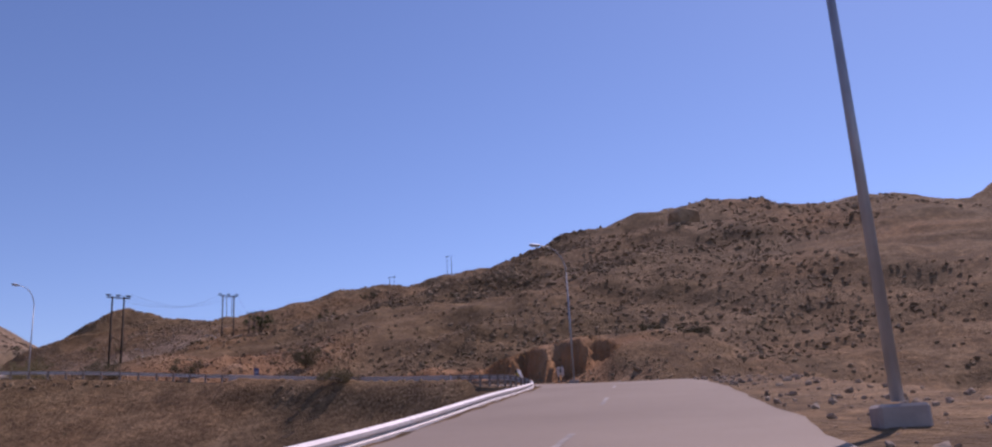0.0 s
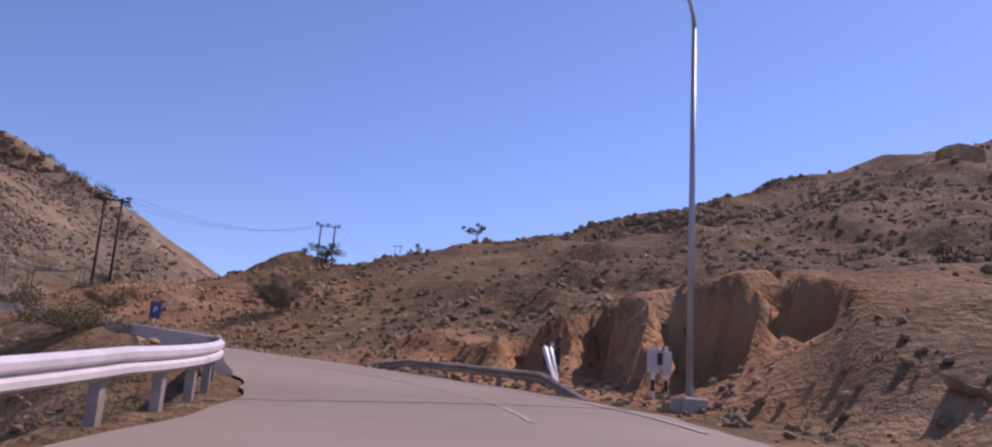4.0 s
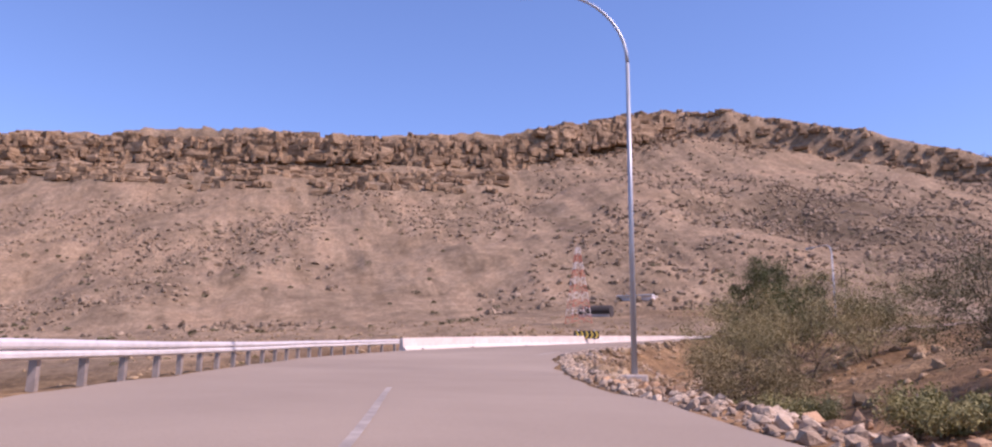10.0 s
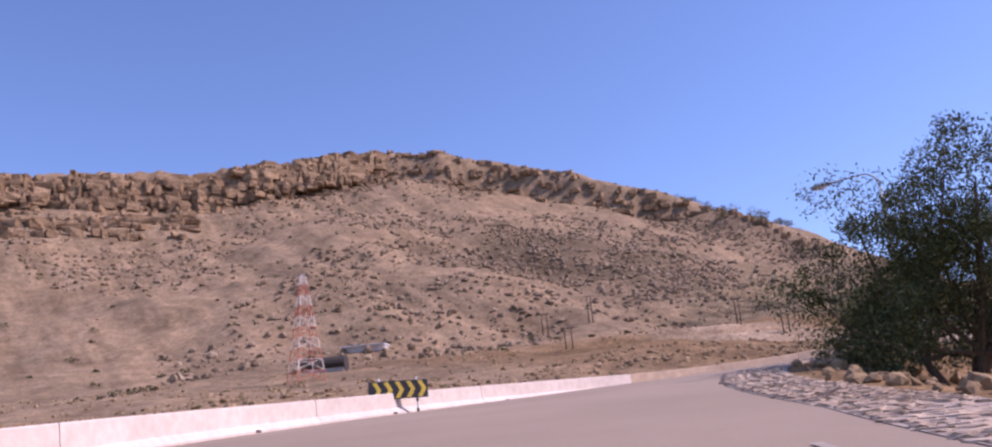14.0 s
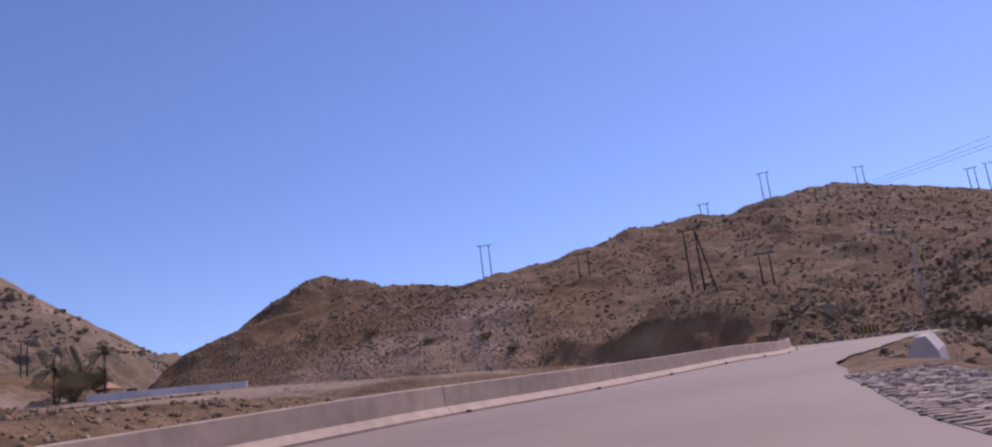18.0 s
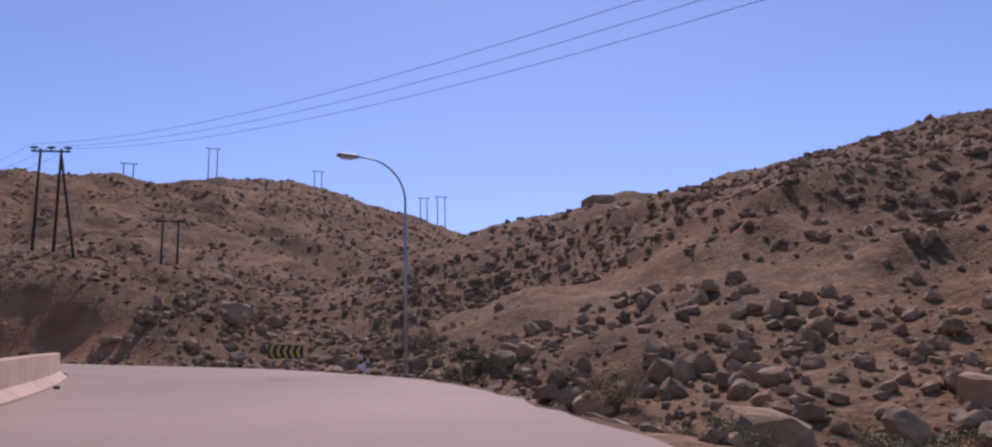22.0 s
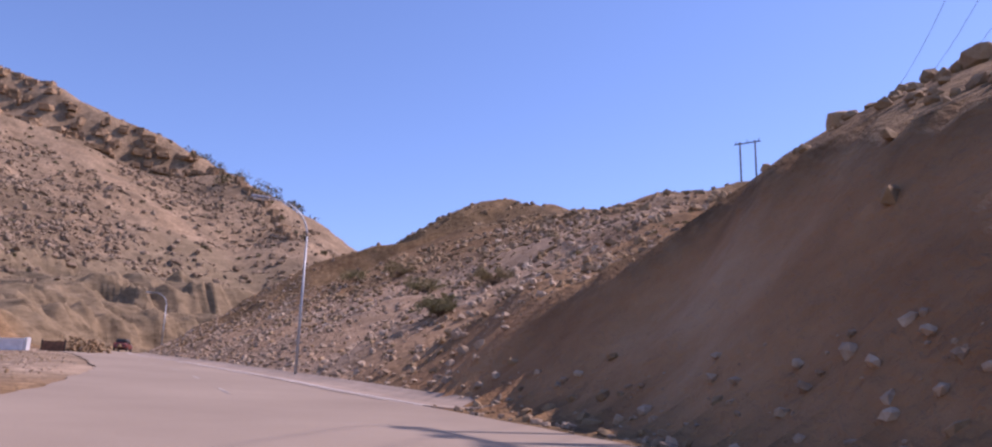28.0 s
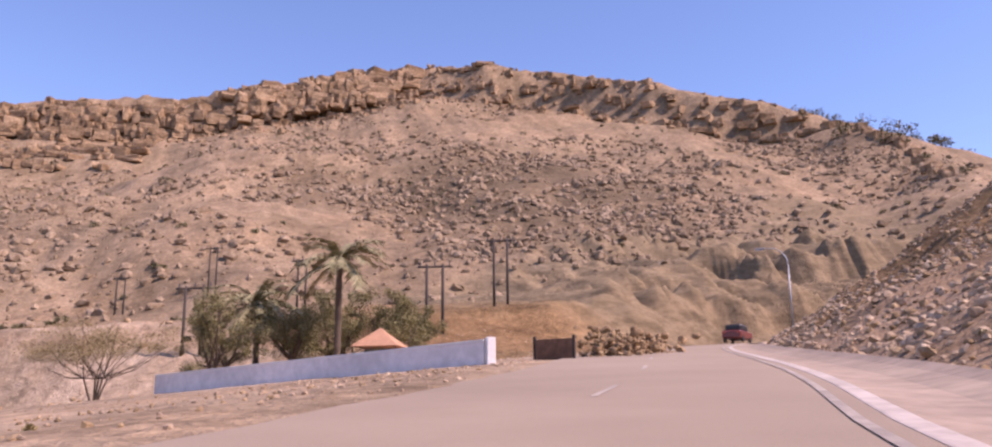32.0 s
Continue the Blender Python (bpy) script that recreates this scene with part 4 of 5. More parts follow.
# single large boulders
for x, y, size, label in ((-64.4, 256.6, 4.2, "huge dark squared boulder on the slope above the bend"), (-60.6, 255.8, 1.9, "large grey boulder beside a bigger one"), (-67, 247, 1.8, "rounded brown boulder on the slope"),
                          (-67, 195.5, 2.6, "pale flat-topped boulder above the road"), (-71.5, 183.5, 1.9, "tilted pale boulder above the road"), (-66, 204, 1.8, "brown boulder by the road bend"),
                          (-59, 193, 2.0, "broad weathered boulder on the slope"), (-72.5, 231.5, 1.2, "pale squared boulder beside a chevron sign"), (-68.6, 229.0, 1.2, "grey squared boulder beside a chevron sign"), (-65.5, 231, 1.3, "brown boulder beside a chevron sign"),
                          (-83.5, 265.0, 0.9, "dark boulder on the lip of the road cutting"), (-87.0, 266.0, 0.9, "boulder on the lip of the road cutting"), (45, 195.5, 6.0, "dark rock knob on the summit"), (-6, 198, 3.5, "dark rock knob on the ridge"), (4, 284, 5.0, "dark rock knob at the saddle")):
    p = np.array([[x, y, float(height_at(x, y)) + size * 0.12]])
    v, f = rock_shapes(p, [size], ICO2, 0.6, (0.6, 0.8), 0.15, 0.12)
    tagged(big_mesh("boulder", v, f, ROCK), label, "boulder", group="boulders")


def ridge_points(ridge, first, last, every):
    out = []
    for (ax, ay, az), (bx, by, bz) in list(zip(ridge, ridge[1:]))[first:last]:
        n = max(1, int(math.hypot(bx - ax, by - ay) / every))
        for k in range(n):
            u = (k + rng.uniform(0, 1)) / n
            w = math.hypot(bx - ax, by - ay)
            out.append((ax + u * (bx - ax), ay + u * (by - ay), az + u * (bz - az), (by - ay) / w, -(bx - ax) / w))
    return np.array(out)


def crag(ridge, first, last, every, d0, d1, low, high, lift=0.0):
    r = ridge_points(ridge, first, last, every)
    d = rng.uniform(d0, d1, len(r))
    x, y = r[:, 0] + r[:, 3] * d, r[:, 1] + r[:, 4] * d
    size = low + (high - low) * rng.uniform(0, 1, len(r)) ** 1.6
    return np.stack([x, y, np.minimum(height_at(x, y) + lift * size, r[:, 2] - 0.42 * size)], 1), size


def ledge(ridge, first, last, off, drop, high, wide, deep, skip=0.12, bend=1.0):
    """Blocks side by side along a ridge: their centres, sizes and headings."""
    out = []
    for (ax, ay, az), (bx, by, bz) in list(zip(ridge, ridge[1:]))[first:last]:
        run = math.hypot(bx - ax, by - ay)
        tx, ty, at = (bx - ax) / run, (by - ay) / run, 0.0
        while at < run:
            w = wide * rng.uniform(0.4, 1.0) * (1 if rng.uniform() < 0.7 else 2.2)
            u = (at + w / 2) / run
            at += w * 0.86
            if rng.uniform() < skip:
                continue
            d = off + rng.normal(0, 0.24) * deep
            x, y = ax + u * (bx - ax) + ty * d, ay + u * (by - ay) - tx * d
            d -= bend * 12 * float(fbm(np.array(x), np.array(y), 45, 3, 71))
            x, y = ax + u * (bx - ax) + ty * d, ay + u * (by - ay) - tx * d
            h = high * rng.uniform(0.7, 1.55)
            out.append((x, y, az + u * (bz - az) - drop + rng.normal(0, 0.16) * high, w, deep * rng.uniform(0.75, 1.3), h, math.atan2(ty, tx) + rng.normal(0, 0.3)))
    return np.array(out)


def stacked(*sets):
    """One mesh of rough blocks with rounded edges."""
    q = np.concatenate(sets)
    v, f = ICO2
    u = np.sign(v) * np.abs(v) ** 0.34
    n = len(q)
    u = u[None] * (1 + rng.uniform(-0.2, 0.2, (n, len(v), 1))) * q[:, None, 3:6] * 0.56
    c, s = np.cos(q[:, 6])[:, None], np.sin(q[:, 6])[:, None]
    p = np.stack([u[..., 0] * c - u[..., 1] * s, u[..., 0] * s + u[..., 1] * c, u[..., 2]], -1) + q[:, None, :3]
    return p.reshape(-1, 3), (f[None] + (np.arange(n) * len(v))[:, None, None]).reshape(-1, 3)


def on_slope(ledges, lift):
    """The same blocks, set on the ground."""
    ledges[:, 2] = height_at(ledges[:, 0], ledges[:, 1]) + lift * ledges[:, 5]
    return ledges


v, f = stacked(ledge(MOUNTAIN, 1, 5, 3, 4.6, 4.0, 5.5, 6, 0.3), ledge(MOUNTAIN, 1, 5, 5.5, 7.0, 4.4, 6.5, 6, 0.06), ledge(MOUNTAIN, 1, 5, 8.5, 10.6, 5.0, 5.5, 6, 0.05), ledge(MOUNTAIN, 1, 5, 10.5, 15.0, 4.6, 6.5, 6, 0.1), ledge(MOUNTAIN, 1, 5, 13, 19.2, 4.4, 5.5, 6, 0.2), ledge(MOUNTAIN, 1, 5, 16, 22.6, 3.6, 4.5, 5, 0.4),
               on_slope(ledge(MOUNTAIN, 1, 4, 34, 0, 2.6, 7, 5, 0.25), 0.2), on_slope(ledge(MOUNTAIN, 1, 4, 45, 0, 3.4, 7, 5, 0.2), 0.22), on_slope(ledge(MOUNTAIN, 1, 4, 55, 0, 2.4, 6, 4, 0.35), 0.2), on_slope(ledge(MOUNTAIN, 1, 4, 66, 0, 3.2, 6, 4, 0.3), 0.22),
               on_slope(ledge(MOUNTAIN, 5, 8, 4, 0, 2.6, 5, 4, 0.3), -0.2), on_slope(ledge(MOUNTAIN, 5, 8, 9, 0, 2.9, 4, 4, 0.4), 0.0), on_slope(ledge(MOUNTAIN, 5, 8, 15, 0, 2.4, 4, 4, 0.5), 0.05), on_slope(ledge(MOUNTAIN, 8, 9, 6, 0, 3.0, 4, 3, 0.4), 0.1), on_slope(ledge(SPUR, 0, 3, 2, 0, 3.0, 4, 3, 0.5, 0.0), 0.1))
w, g = rock_shapes(*joined(crag(MOUNTAIN, 1, 5, 1.6, 4, 20, 2.5, 6.5, -0.05), crag(MOUNTAIN, 1, 5, 2.2, 20, 36, 1.5, 4), crag(MOUNTAIN, 5, 8, 2.0, 0, 20, 1.5, 4, -0.1)), ICO2, 0.34, (0.5, 0.95), 0.1, 0.17)
v, f = np.concatenate([v, w]), np.concatenate([f, g + len(v)])
tagged(big_mesh("cliff", v, f, CLIFF), "blocky reddish rock band along the mountain crest", "cliff", kind="structure")


# ======== plants ========
def leaf_cloud(centres, radii, count, size, flat=0.8):
    """Small leaf faces in clumps round centres."""
    n = len(centres) * count
    c = np.repeat(np.asarray(centres, float), count, 0)
    r = np.repeat(np.asarray(radii, float), count)
    d = rng.normal(0, 1, (n, 3))
    d /= np.linalg.norm(d, axis=1)[:, None]
    p = c + d * (r * rng.uniform(0.35, 1.0, n))[:, None] * np.array([1, 1, flat])
    a, b = rng.normal(0, 1, (n, 3)), rng.normal(0, 1, (n, 3))
    a /= np.linalg.norm(a, axis=1)[:, None]
    b = np.cross(a, b)
    b /= np.linalg.norm(b, axis=1)[:, None]
    s = size * rng.uniform(0.6, 1.3, n)[:, None]
    q = np.stack([p - a * s, p + b * s * 0.45, p + a * s, p - b * s * 0.45], 1)
    return q.reshape(-1, 3), np.arange(n * 4).reshape(n, 4)


def tree(name, x, y, height, spread, leaves, label, clumps=26, per=70, leaf=0.16, trunk=0.14, stems=1, crown_from=0.35, category="tree", sink=0.2, flat_top=False):
    z = float(height_at(x, y)) - sink
    root = empty(name, Matrix.Translation((x, y, z)))
    bm = bmesh.new()
    tips = []
    for k in range(stems):
        lean = rng.uniform(-0.3, 0.3, 2) * (1 if stems > 1 else 0.4)
        fork = Vector((lean[0] * height * 0.5, lean[1] * height * 0.5, height * crown_from))
        rod(bm, (lean[0] * 0.4, lean[1] * 0.4, -0.2), fork, trunk, trunk * 0.7, 7)
        for j in range(6):
            a = 2 * math.pi * (j + rng.uniform(0, 0.7)) / 6
            r = spread * rng.uniform(0.3, 0.9)
            tip = Vector((fork.x + math.cos(a) * r, fork.y + math.sin(a) * r, height * rng.uniform(crown_from + 0.12, 0.97)))
            mid = fork.lerp(tip, 0.55) + Vector((0, 0, -0.06 * height))
            rod(bm, fork, mid, trunk * 0.5, trunk * 0.32, 5)
            rod(bm, mid, tip, trunk * 0.32, trunk * 0.12, 5)
            tips += [tip, mid.lerp(tip, 0.5)]
    part("trunk", bm, BARK, root)
    tips = [np.array(tips[int(rng.integers(len(tips)))]) + rng.normal(0, 0.15, 3) * np.array([spread, spread, height * 0.5]) for _ in range(clumps)]
    v, f = leaf_cloud(tips, [spread * rng.uniform(0.12, 0.33) for _ in tips], per, leaf)
    v[:, 2] = np.maximum(v[:, 2], 0.12)
    if flat_top:
        v[:, 2] = height * 0.62 + (v[:, 2] - height * 0.62) * 0.45
    crown = big_mesh("crown", v, f, leaves)
    crown.parent = root
    return tagged(root, label, category)


def rd(s, l):
    p = on_road(s, l)
    return float(p[0]), float(p[1])


tree("acacia_tree", -91.3, 127.0, 6.8, 3.8, LEAF_GREEN, "dark green acacia tree on the inside of the bend", 230, 420, 0.055, 0.17, 4, 0.22)
tree("acacia_tree", -41, 145, 3.8, 2.6, LEAF_GREEN, "small dark acacia on the skyline below power poles", 26, 140, 0.09, 0.12, 2, 0.35)
tree("acacia_tree", -31, 153, 2.8, 2.0, LEAF_DARK, "small flat acacia on the ridge", 14, 50, 0.14, 0.09, 1, 0.4)
tree("acacia_tree", -23, 151, 2.8, 1.6, LEAF_DARK, "small windswept acacia on the ridge", 12, 45, 0.14, 0.09, 1, 0.5)
for s, l, h, w, mat, text in ((148, 11.4, 4.0, 3.1, LEAF_STRAW, "feathery olive-brown thorn bush beside the road"), (143, 12.6, 3.8, 3.2, LEAF_STRAW, "spreading dry thorn bush on rubble"), (139.5, 9.6, 2.2, 2.2, LEAF_DRY, "pale dry bush on the verge"),
                              (131, 14.3, 3.0, 2.5, LEAF_DARK, "dark thorn bush beside orange rubble"), (146, 16.0, 3.4, 2.4, LEAF_OLIVE, "olive thorn bush behind the rubble"), (133, 9.0, 0.9, 1.4, LEAF_LIME, "low yellow-green shrub among stones"), (126, 9.4, 0.9, 1.3, LEAF_LIME, "yellow-green tuft beside the rubble"), (112, 9.2, 0.9, 1.5, LEAF_DRY, "low straw-coloured tuft among rubble"), (109, 8.6, 0.8, 1.2, LEAF_OLIVE, "low olive tuft among rubble"), (105.5, 16.5, 2.6, 2.0, LEAF_DARK, "dark bush on the earth mound")):
    tree("thorn_bush", *rd(s, l), h, w, mat, text, 85, 240, 0.036, 0.03, 6, 0.22, "bush")
for s, l, h, w, mat in ((268, 8.5, 2.2, 1.8, LEAF_OLIVE), (262, 7.5, 1.5, 1.4, LEAF_DRY), (286, 9.5, 2.6, 1.8, LEAF_GREEN), (294, 12.0, 2.4, 1.8, LEAF_DARK), (254, 8.0, 1.8, 1.7, LEAF_LIME), (259, 10.5, 1.7, 1.6, LEAF_LIME), (266, 12.0, 2.0, 1.6, LEAF_OLIVE), (249, 9.5, 1.4, 1.3, LEAF_OLIVE), (278, 11, 1.6, 1.6, LEAF_DRY), (243, 7.5, 1.0, 1.2, LEAF_DARK)):
    tree("roadside_shrub", *rd(s, l), h, w, mat, "dusty shrub growing among boulders by the road", 36, 220, 0.036, 0.04, 4, 0.2, "bush")
for x, y in ((-180.0, 264.0),):
    tree("acacia_tree", x, y, 5.8, 4.8, LEAF_DRY, "bare pale acacia beside the whitewashed wall", 130, 260, 0.05, 0.07, 5, 0.26, flat_top=True)
for x, y, h, w in ((-182, 271.2, 6.2, 2.6), (-184, 276.4, 6.6, 3.0), (-186, 279.5, 6.4, 3.0), (-183, 282.6, 5.6, 2.4), (-188, 284.5, 4.6, 2.2)):
    tree("leafy_tree", x, y, h, w, LEAF_OLIVE, "dense olive-green tree behind the whitewashed wall", 90, 230, 0.07, 0.16, 3, 0.25)


for x, y, h, w, mat, text in ((-13.8, 72.4, 1.2, 2.0, LEAF_DRY, "feathery brown thorn bush below the guardrail"), (17.2, 75.0, 1.2, 1.6, LEAF_DARK, "dark low shrub at the foot of the hill"), (13.5, 77.5, 1.0, 1.4, LEAF_DARK, "dark low shrub at the foot of the hill"),
                              (-109.4, 278.1, 1.3, 1.4, LEAF_OLIVE, "olive shrub among pale stones"), (-114.5, 291.0, 1.5, 1.6, LEAF_DRY, "dry olive shrub on the rubble slope"), (-126, 298, 1.6, 1.8, LEAF_OLIVE, "olive shrub on the rubble slope"), (-140, 312, 1.8, 2.0, LEAF_DRY, "dry shrub on the rubble slope"), (-155, 322, 1.8, 2.2, LEAF_OLIVE, "olive shrub on the rubble slope"), (-38.5, 104.5, 2.2, 2.2, LEAF_DARK, "dark thorn bush beside the earth mound")):
    tree("thorn_bush", x, y, h, w, mat, text, 40, 200, 0.04, 0.04, 5, 0.25, "bush")


def palm(x, y, height, label):
    z = float(height_at(x, y)) - 0.2
    root = empty("date_palm", Matrix.Translation((x, y, z)))
    bm = bmesh.new()
    for k in range(8):
        rod(bm, (0, 0, height * k / 8), (0, 0, height * (k + 1) / 8 + 0.05), 0.24, 0.19, 8)
    part("trunk", bm, BARK, root)
    for k in range(38):
        a, up = 2 * math.pi * k / 38 + rng.uniform(-0.1, 0.1), rng.uniform(-0.25, 1.3)
        length = rng.uniform(3.0, 4.0)
        bm, pts = bmesh.new(), []
        for j in range(7):
            u = j / 6
            pts.append(Vector((math.cos(a) * length * u * math.cos(up * (1 - 0.3 * u)), math.sin(a) * length * u * math.cos(up * (1 - 0.3 * u)), height + length * (math.sin(up) * u - 0.55 * u * u))))
        for p, q in zip(pts, pts[1:]):
            rod(bm, p, q, 0.025, 0.018, 4)
            side = Vector((-math.sin(a), math.cos(a), 0))
            for w in (-1, 1):
                for e in (0.1, 0.35, 0.6, 0.85):
                    m = p.lerp(q, e)
                    tip = m + side * (0.5 * w) + (q - p) * 0.8 + Vector((0, 0, rng.uniform(-0.28, 0.05)))
                    bm.faces.new([bm.verts.new(m), bm.verts.new(m + (q - p) * 0.28), bm.verts.new(tip)])
        part("frond", bm, LEAF_PALM, root)
    return tagged(root, label, "palm tree", group="date palms")


palm(-180, 278.6, 8.0, "tall date palm behind the whitewashed wall")
palm(-186, 273.4, 6.0, "short date palm behind the whitewashed wall")


def shrub_cover(n, x0, x1, y0, y1, low, high, label, mat, seed, per, leaf):
    p, size = scattered(n, x0, x1, y0, y1, low, high, 30, -0.1, 1.6, seed, 2.0)
    v, f = leaf_cloud(p, size / 2, per, leaf, 0.55)
    return tagged(big_mesh("shrubs", v, f, mat), label, "shrubs", kind="stuff")


shrub_cover(230, -75, 45, 85, 190, 0.4, 1.4, "dusty low shrubs dotted over the hillside", LEAF_DARK, 41, 150, 0.06)
shrub_cover(420, -150, 40, 180, 420, 0.4, 1.4, "dusty low shrubs on the shaded slopes", LEAF_DRY, 42, 90, 0.07)
shrub_cover(420, -540, -230, -60, 480, 1.6, 4.5, "sparse dark shrubs on the mountain slope", LEAF_DARK, 43, 50, 0.4)
shrub_cover(160, -250, -105, 60, 300, 0.8, 2.4, "dry shrubs on the valley floor", LEAF_DRY, 44, 120, 0.09)
r = ridge_points(SPUR, 0, 5, 13)
sp = np.stack([r[:, 0], r[:, 1], height_at(r[:, 0], r[:, 1]) + 1.6], 1)
v, f = leaf_cloud(sp, rng.uniform(1.2, 2.6, len(sp)), 90, 0.4, 0.7)
tagged(big_mesh("ridge_trees", v, f, LEAF_DARK), "small dark trees along the far spur", "trees", kind="stuff")
bx, by = -403 + rng.uniform(-30, 40, 26), 508 + rng.uniform(-22, 22, 26)
v, f = leaf_cloud(np.stack([bx, by, height_at(bx, by) + 2.5], 1), rng.uniform(2, 5, 26), 110, 0.6, 0.8)
tagged(big_mesh("ridge_trees", v, f, LEAF_DARK), "dark thicket on the mountain shoulder", "trees", kind="stuff")

# ======== signs ========
def banded_post(root, x, y, h, bands, r=0.05):
    """A round post painted in black and white bands."""
    for k in range(bands):
        part("post_band", rod(bmesh.new(), (x, y, h * k / bands - (0.4 if k == 0 else 0)), (x, y, h * (k + 1) / bands), r, r, 8), WHITE_PAINT if k % 2 else BLACK_PAINT, root)


def chevron_board(x, y, bottom, yaw, count, width, height, point, label, posts=True):
    """A black board with yellow chevrons; it faces -y before the turn; point 1: towards +x."""
    z = float(height_at(x, y))
    root = empty("chevron_sign", pose(x, y, z, 0, 0, yaw))
    b = bottom - z
    board = part("board", box(bmesh.new(), (width, 0.04, height), (0, 0, b + height / 2), None, 0.008), BLACK_PAINT, root)
    pitch = width / (count + 0.25)
    for k in range(count):
        c = -width / 2 + pitch * (k + 0.62)
        w, t, h = pitch * 0.30 * point, pitch * 0.40, height * 0.44
        bm = bmesh.new()
        for sign in (1, -1):
            q = [(c - w, sign * h), (c - w + t, sign * h), (c + w + t * 0.5, 0), (c + w - t * 0.5, 0)] if point > 0 else [(c - w, sign * h), (c - w - t, sign * h), (c + w - t * 0.5, 0), (c + w + t * 0.5, 0)]
            f = bm.faces.new([bm.verts.new((u, -0.024, b + height / 2 + v)) for u, v in q])
        bmesh.ops.recalc_face_normals(bm, faces=bm.faces)
        part("chevron", bm, YELLOW_PAINT, board)
    if posts:
        for side in (-0.32, 0.32) if count > 1 else (0.0,):
            banded_post(root, side * width, 0.07, b + height + 0.12, 6)
    return tagged(root, label, "chevron sign", group="chevron signs")


chevron_board(-68.8, 230.1, 24.75, 10, 5, 2.45, 0.85, -1, "black and yellow chevron board on banded posts among boulders")
chevron_board(-109.2, 118.3, 17.35, 73, 5, 2.4, 0.72, 1, "black and yellow chevron board behind the concrete barrier")
chevron_board(1.3, 75.1, 8.26, 15, 1, 0.52, 0.58, -1, "single black and yellow chevron plate beside the guardrail")


def p_sign(x, y):
    z = float(height_at(x, y))
    root = empty("parking_sign", pose(x, y, z, 0, 0, 52))
    banded_post(root, 0, 0, 1.3, 4, 0.045)
    part("post_top", rod(bmesh.new(), (0, 0, 1.3), (0, 0, 2.35), 0.04, 0.04, 8), WHITE_PAINT, root)
    plate = part("plate", box(bmesh.new(), (0.66, 0.03, 1.02), (0, -0.055, 1.84), None, 0.01), BLUE_PAINT, root)
    text = bpy.data.curves.new("letter", "FONT")
    text.body, text.size, text.align_x, text.align_y, text.extrude = "P", 0.56, "CENTER", "CENTER", 0.002
    ob = new("letter", text)
    ob.matrix_world = Matrix()
    dg = bpy.context.evaluated_depsgraph_get()
    me = bpy.data.meshes.new_from_object(ob.evaluated_get(dg))
    bpy.data.objects.remove(ob)
    me.transform(pose(0, -0.078, 1.82, 90, 0, 0))
    me.materials.clear()
    me.materials.append(WHITE_PAINT)
    letter = new("letter", me)
    letter.parent = plate
    return tagged(root, "blue parking sign with a white P on a banded post", "road sign")


p_sign(-27.3, 94.9)


def back_sign(x, y, yaw):
    z = 6.95
    root = empty("warning_sign", pose(x, y, z, 0, 0, yaw))
    for k in (-0.17, 0.17):
        banded_post(root, k, 0, 1.75, 6, 0.05)
    part("plate", box(bmesh.new(), (0.36, 0.025, 0.62), (-0.16, -0.07, 1.35), None, 0.01), FADED_WHITE, root)
    part("plate", box(bmesh.new(), (0.26, 0.025, 0.62), (0.16, -0.11, 1.30), None, 0.01), FADED_WHITE, root)
    part("bracket", box(bmesh.new(), (0.12, 0.05, 0.30), (-0.02, -0.14, 1.40)), BLACK_PAINT, root)
    return tagged(root, "small white sign plates on two black and white banded posts", "road sign", group="banded signs")


back_sign(4.75, 71.7, 15)


def marker_pair(x, y, yaw):
    z = float(height_at(x, y))
    root = empty("marker_posts", pose(x, y, z, 0, 0, yaw))
    banded_post(root, -0.2, 0, 1.9, 7, 0.055)
    banded_post(root, 0.25, 0.1, 1.7, 7, 0.055)
    bm = bmesh.new()
    v = [bm.verts.new(p) for p in ((-0.5, -0.08, 1.0), (0.0, -0.08, 1.25), (0.0, -0.08, 0.75))]
    bm.faces.new(v)
    r = bmesh.ops.extrude_face_region(bm, geom=bm.faces[:])
    bmesh.ops.translate(bm, verts=[q for q in r["geom"] if isinstance(q, bmesh.types.BMVert)], vec=(0, 0.03, 0))
    part("arrow_plate", bm, WHITE_PAINT, root)
    return tagged(root, "pair of black and white banded posts with a pale arrow plate", "marker posts")


marker_pair(-68.7, 218.9, 0)

# bent end of the guardrail
across = [(-0.16, 0), (-0.08, 0.05), (0, 0), (0.08, 0.05), (0.16, 0)]
bm = sweep(bmesh.new(), [(1.75 - 0.07 * k, 73.75 + 0.012 * k * k, 7.72 + 0.17 * k) for k in range(7)], across + [(p, q - 0.016) for p, q in across[::-1]])
tagged(part("bent_rail_piece", bm, RAIL_PAINT), "torn white guardrail end bent upwards", "guardrail piece")

# ======== walls, gutter, apron ========
wall_a, wall_b = np.array([-157.0, 282.7]), np.array([-177.5, 267.8])
n = 16
wl = np.array([[*(wall_a + (wall_b - wall_a) * k / n), 0] for k in range(n + 1)])
wl[:, 2] = np.interp(np.arange(n + 1), [0, n], [31.45, 30.85])
root = empty("whitewashed_wall", Matrix.Translation((*wall_a, 31.45)))
bm = sweep(bmesh.new(), wl, [(0.13, -1.5), (0.13, 1.45), (-0.13, 1.45), (-0.13, -1.5)])
bm.transform(root.matrix_world.inverted())
part("wall", bm, WHITEWASH, root)
bm = sweep(bmesh.new(), wl, [(0.17, 1.45), (0.17, 1.53), (-0.17, 1.53), (-0.17, 1.45)])
bm.transform(root.matrix_world.inverted())
part("coping", bm, WHITE_PAINT, root)
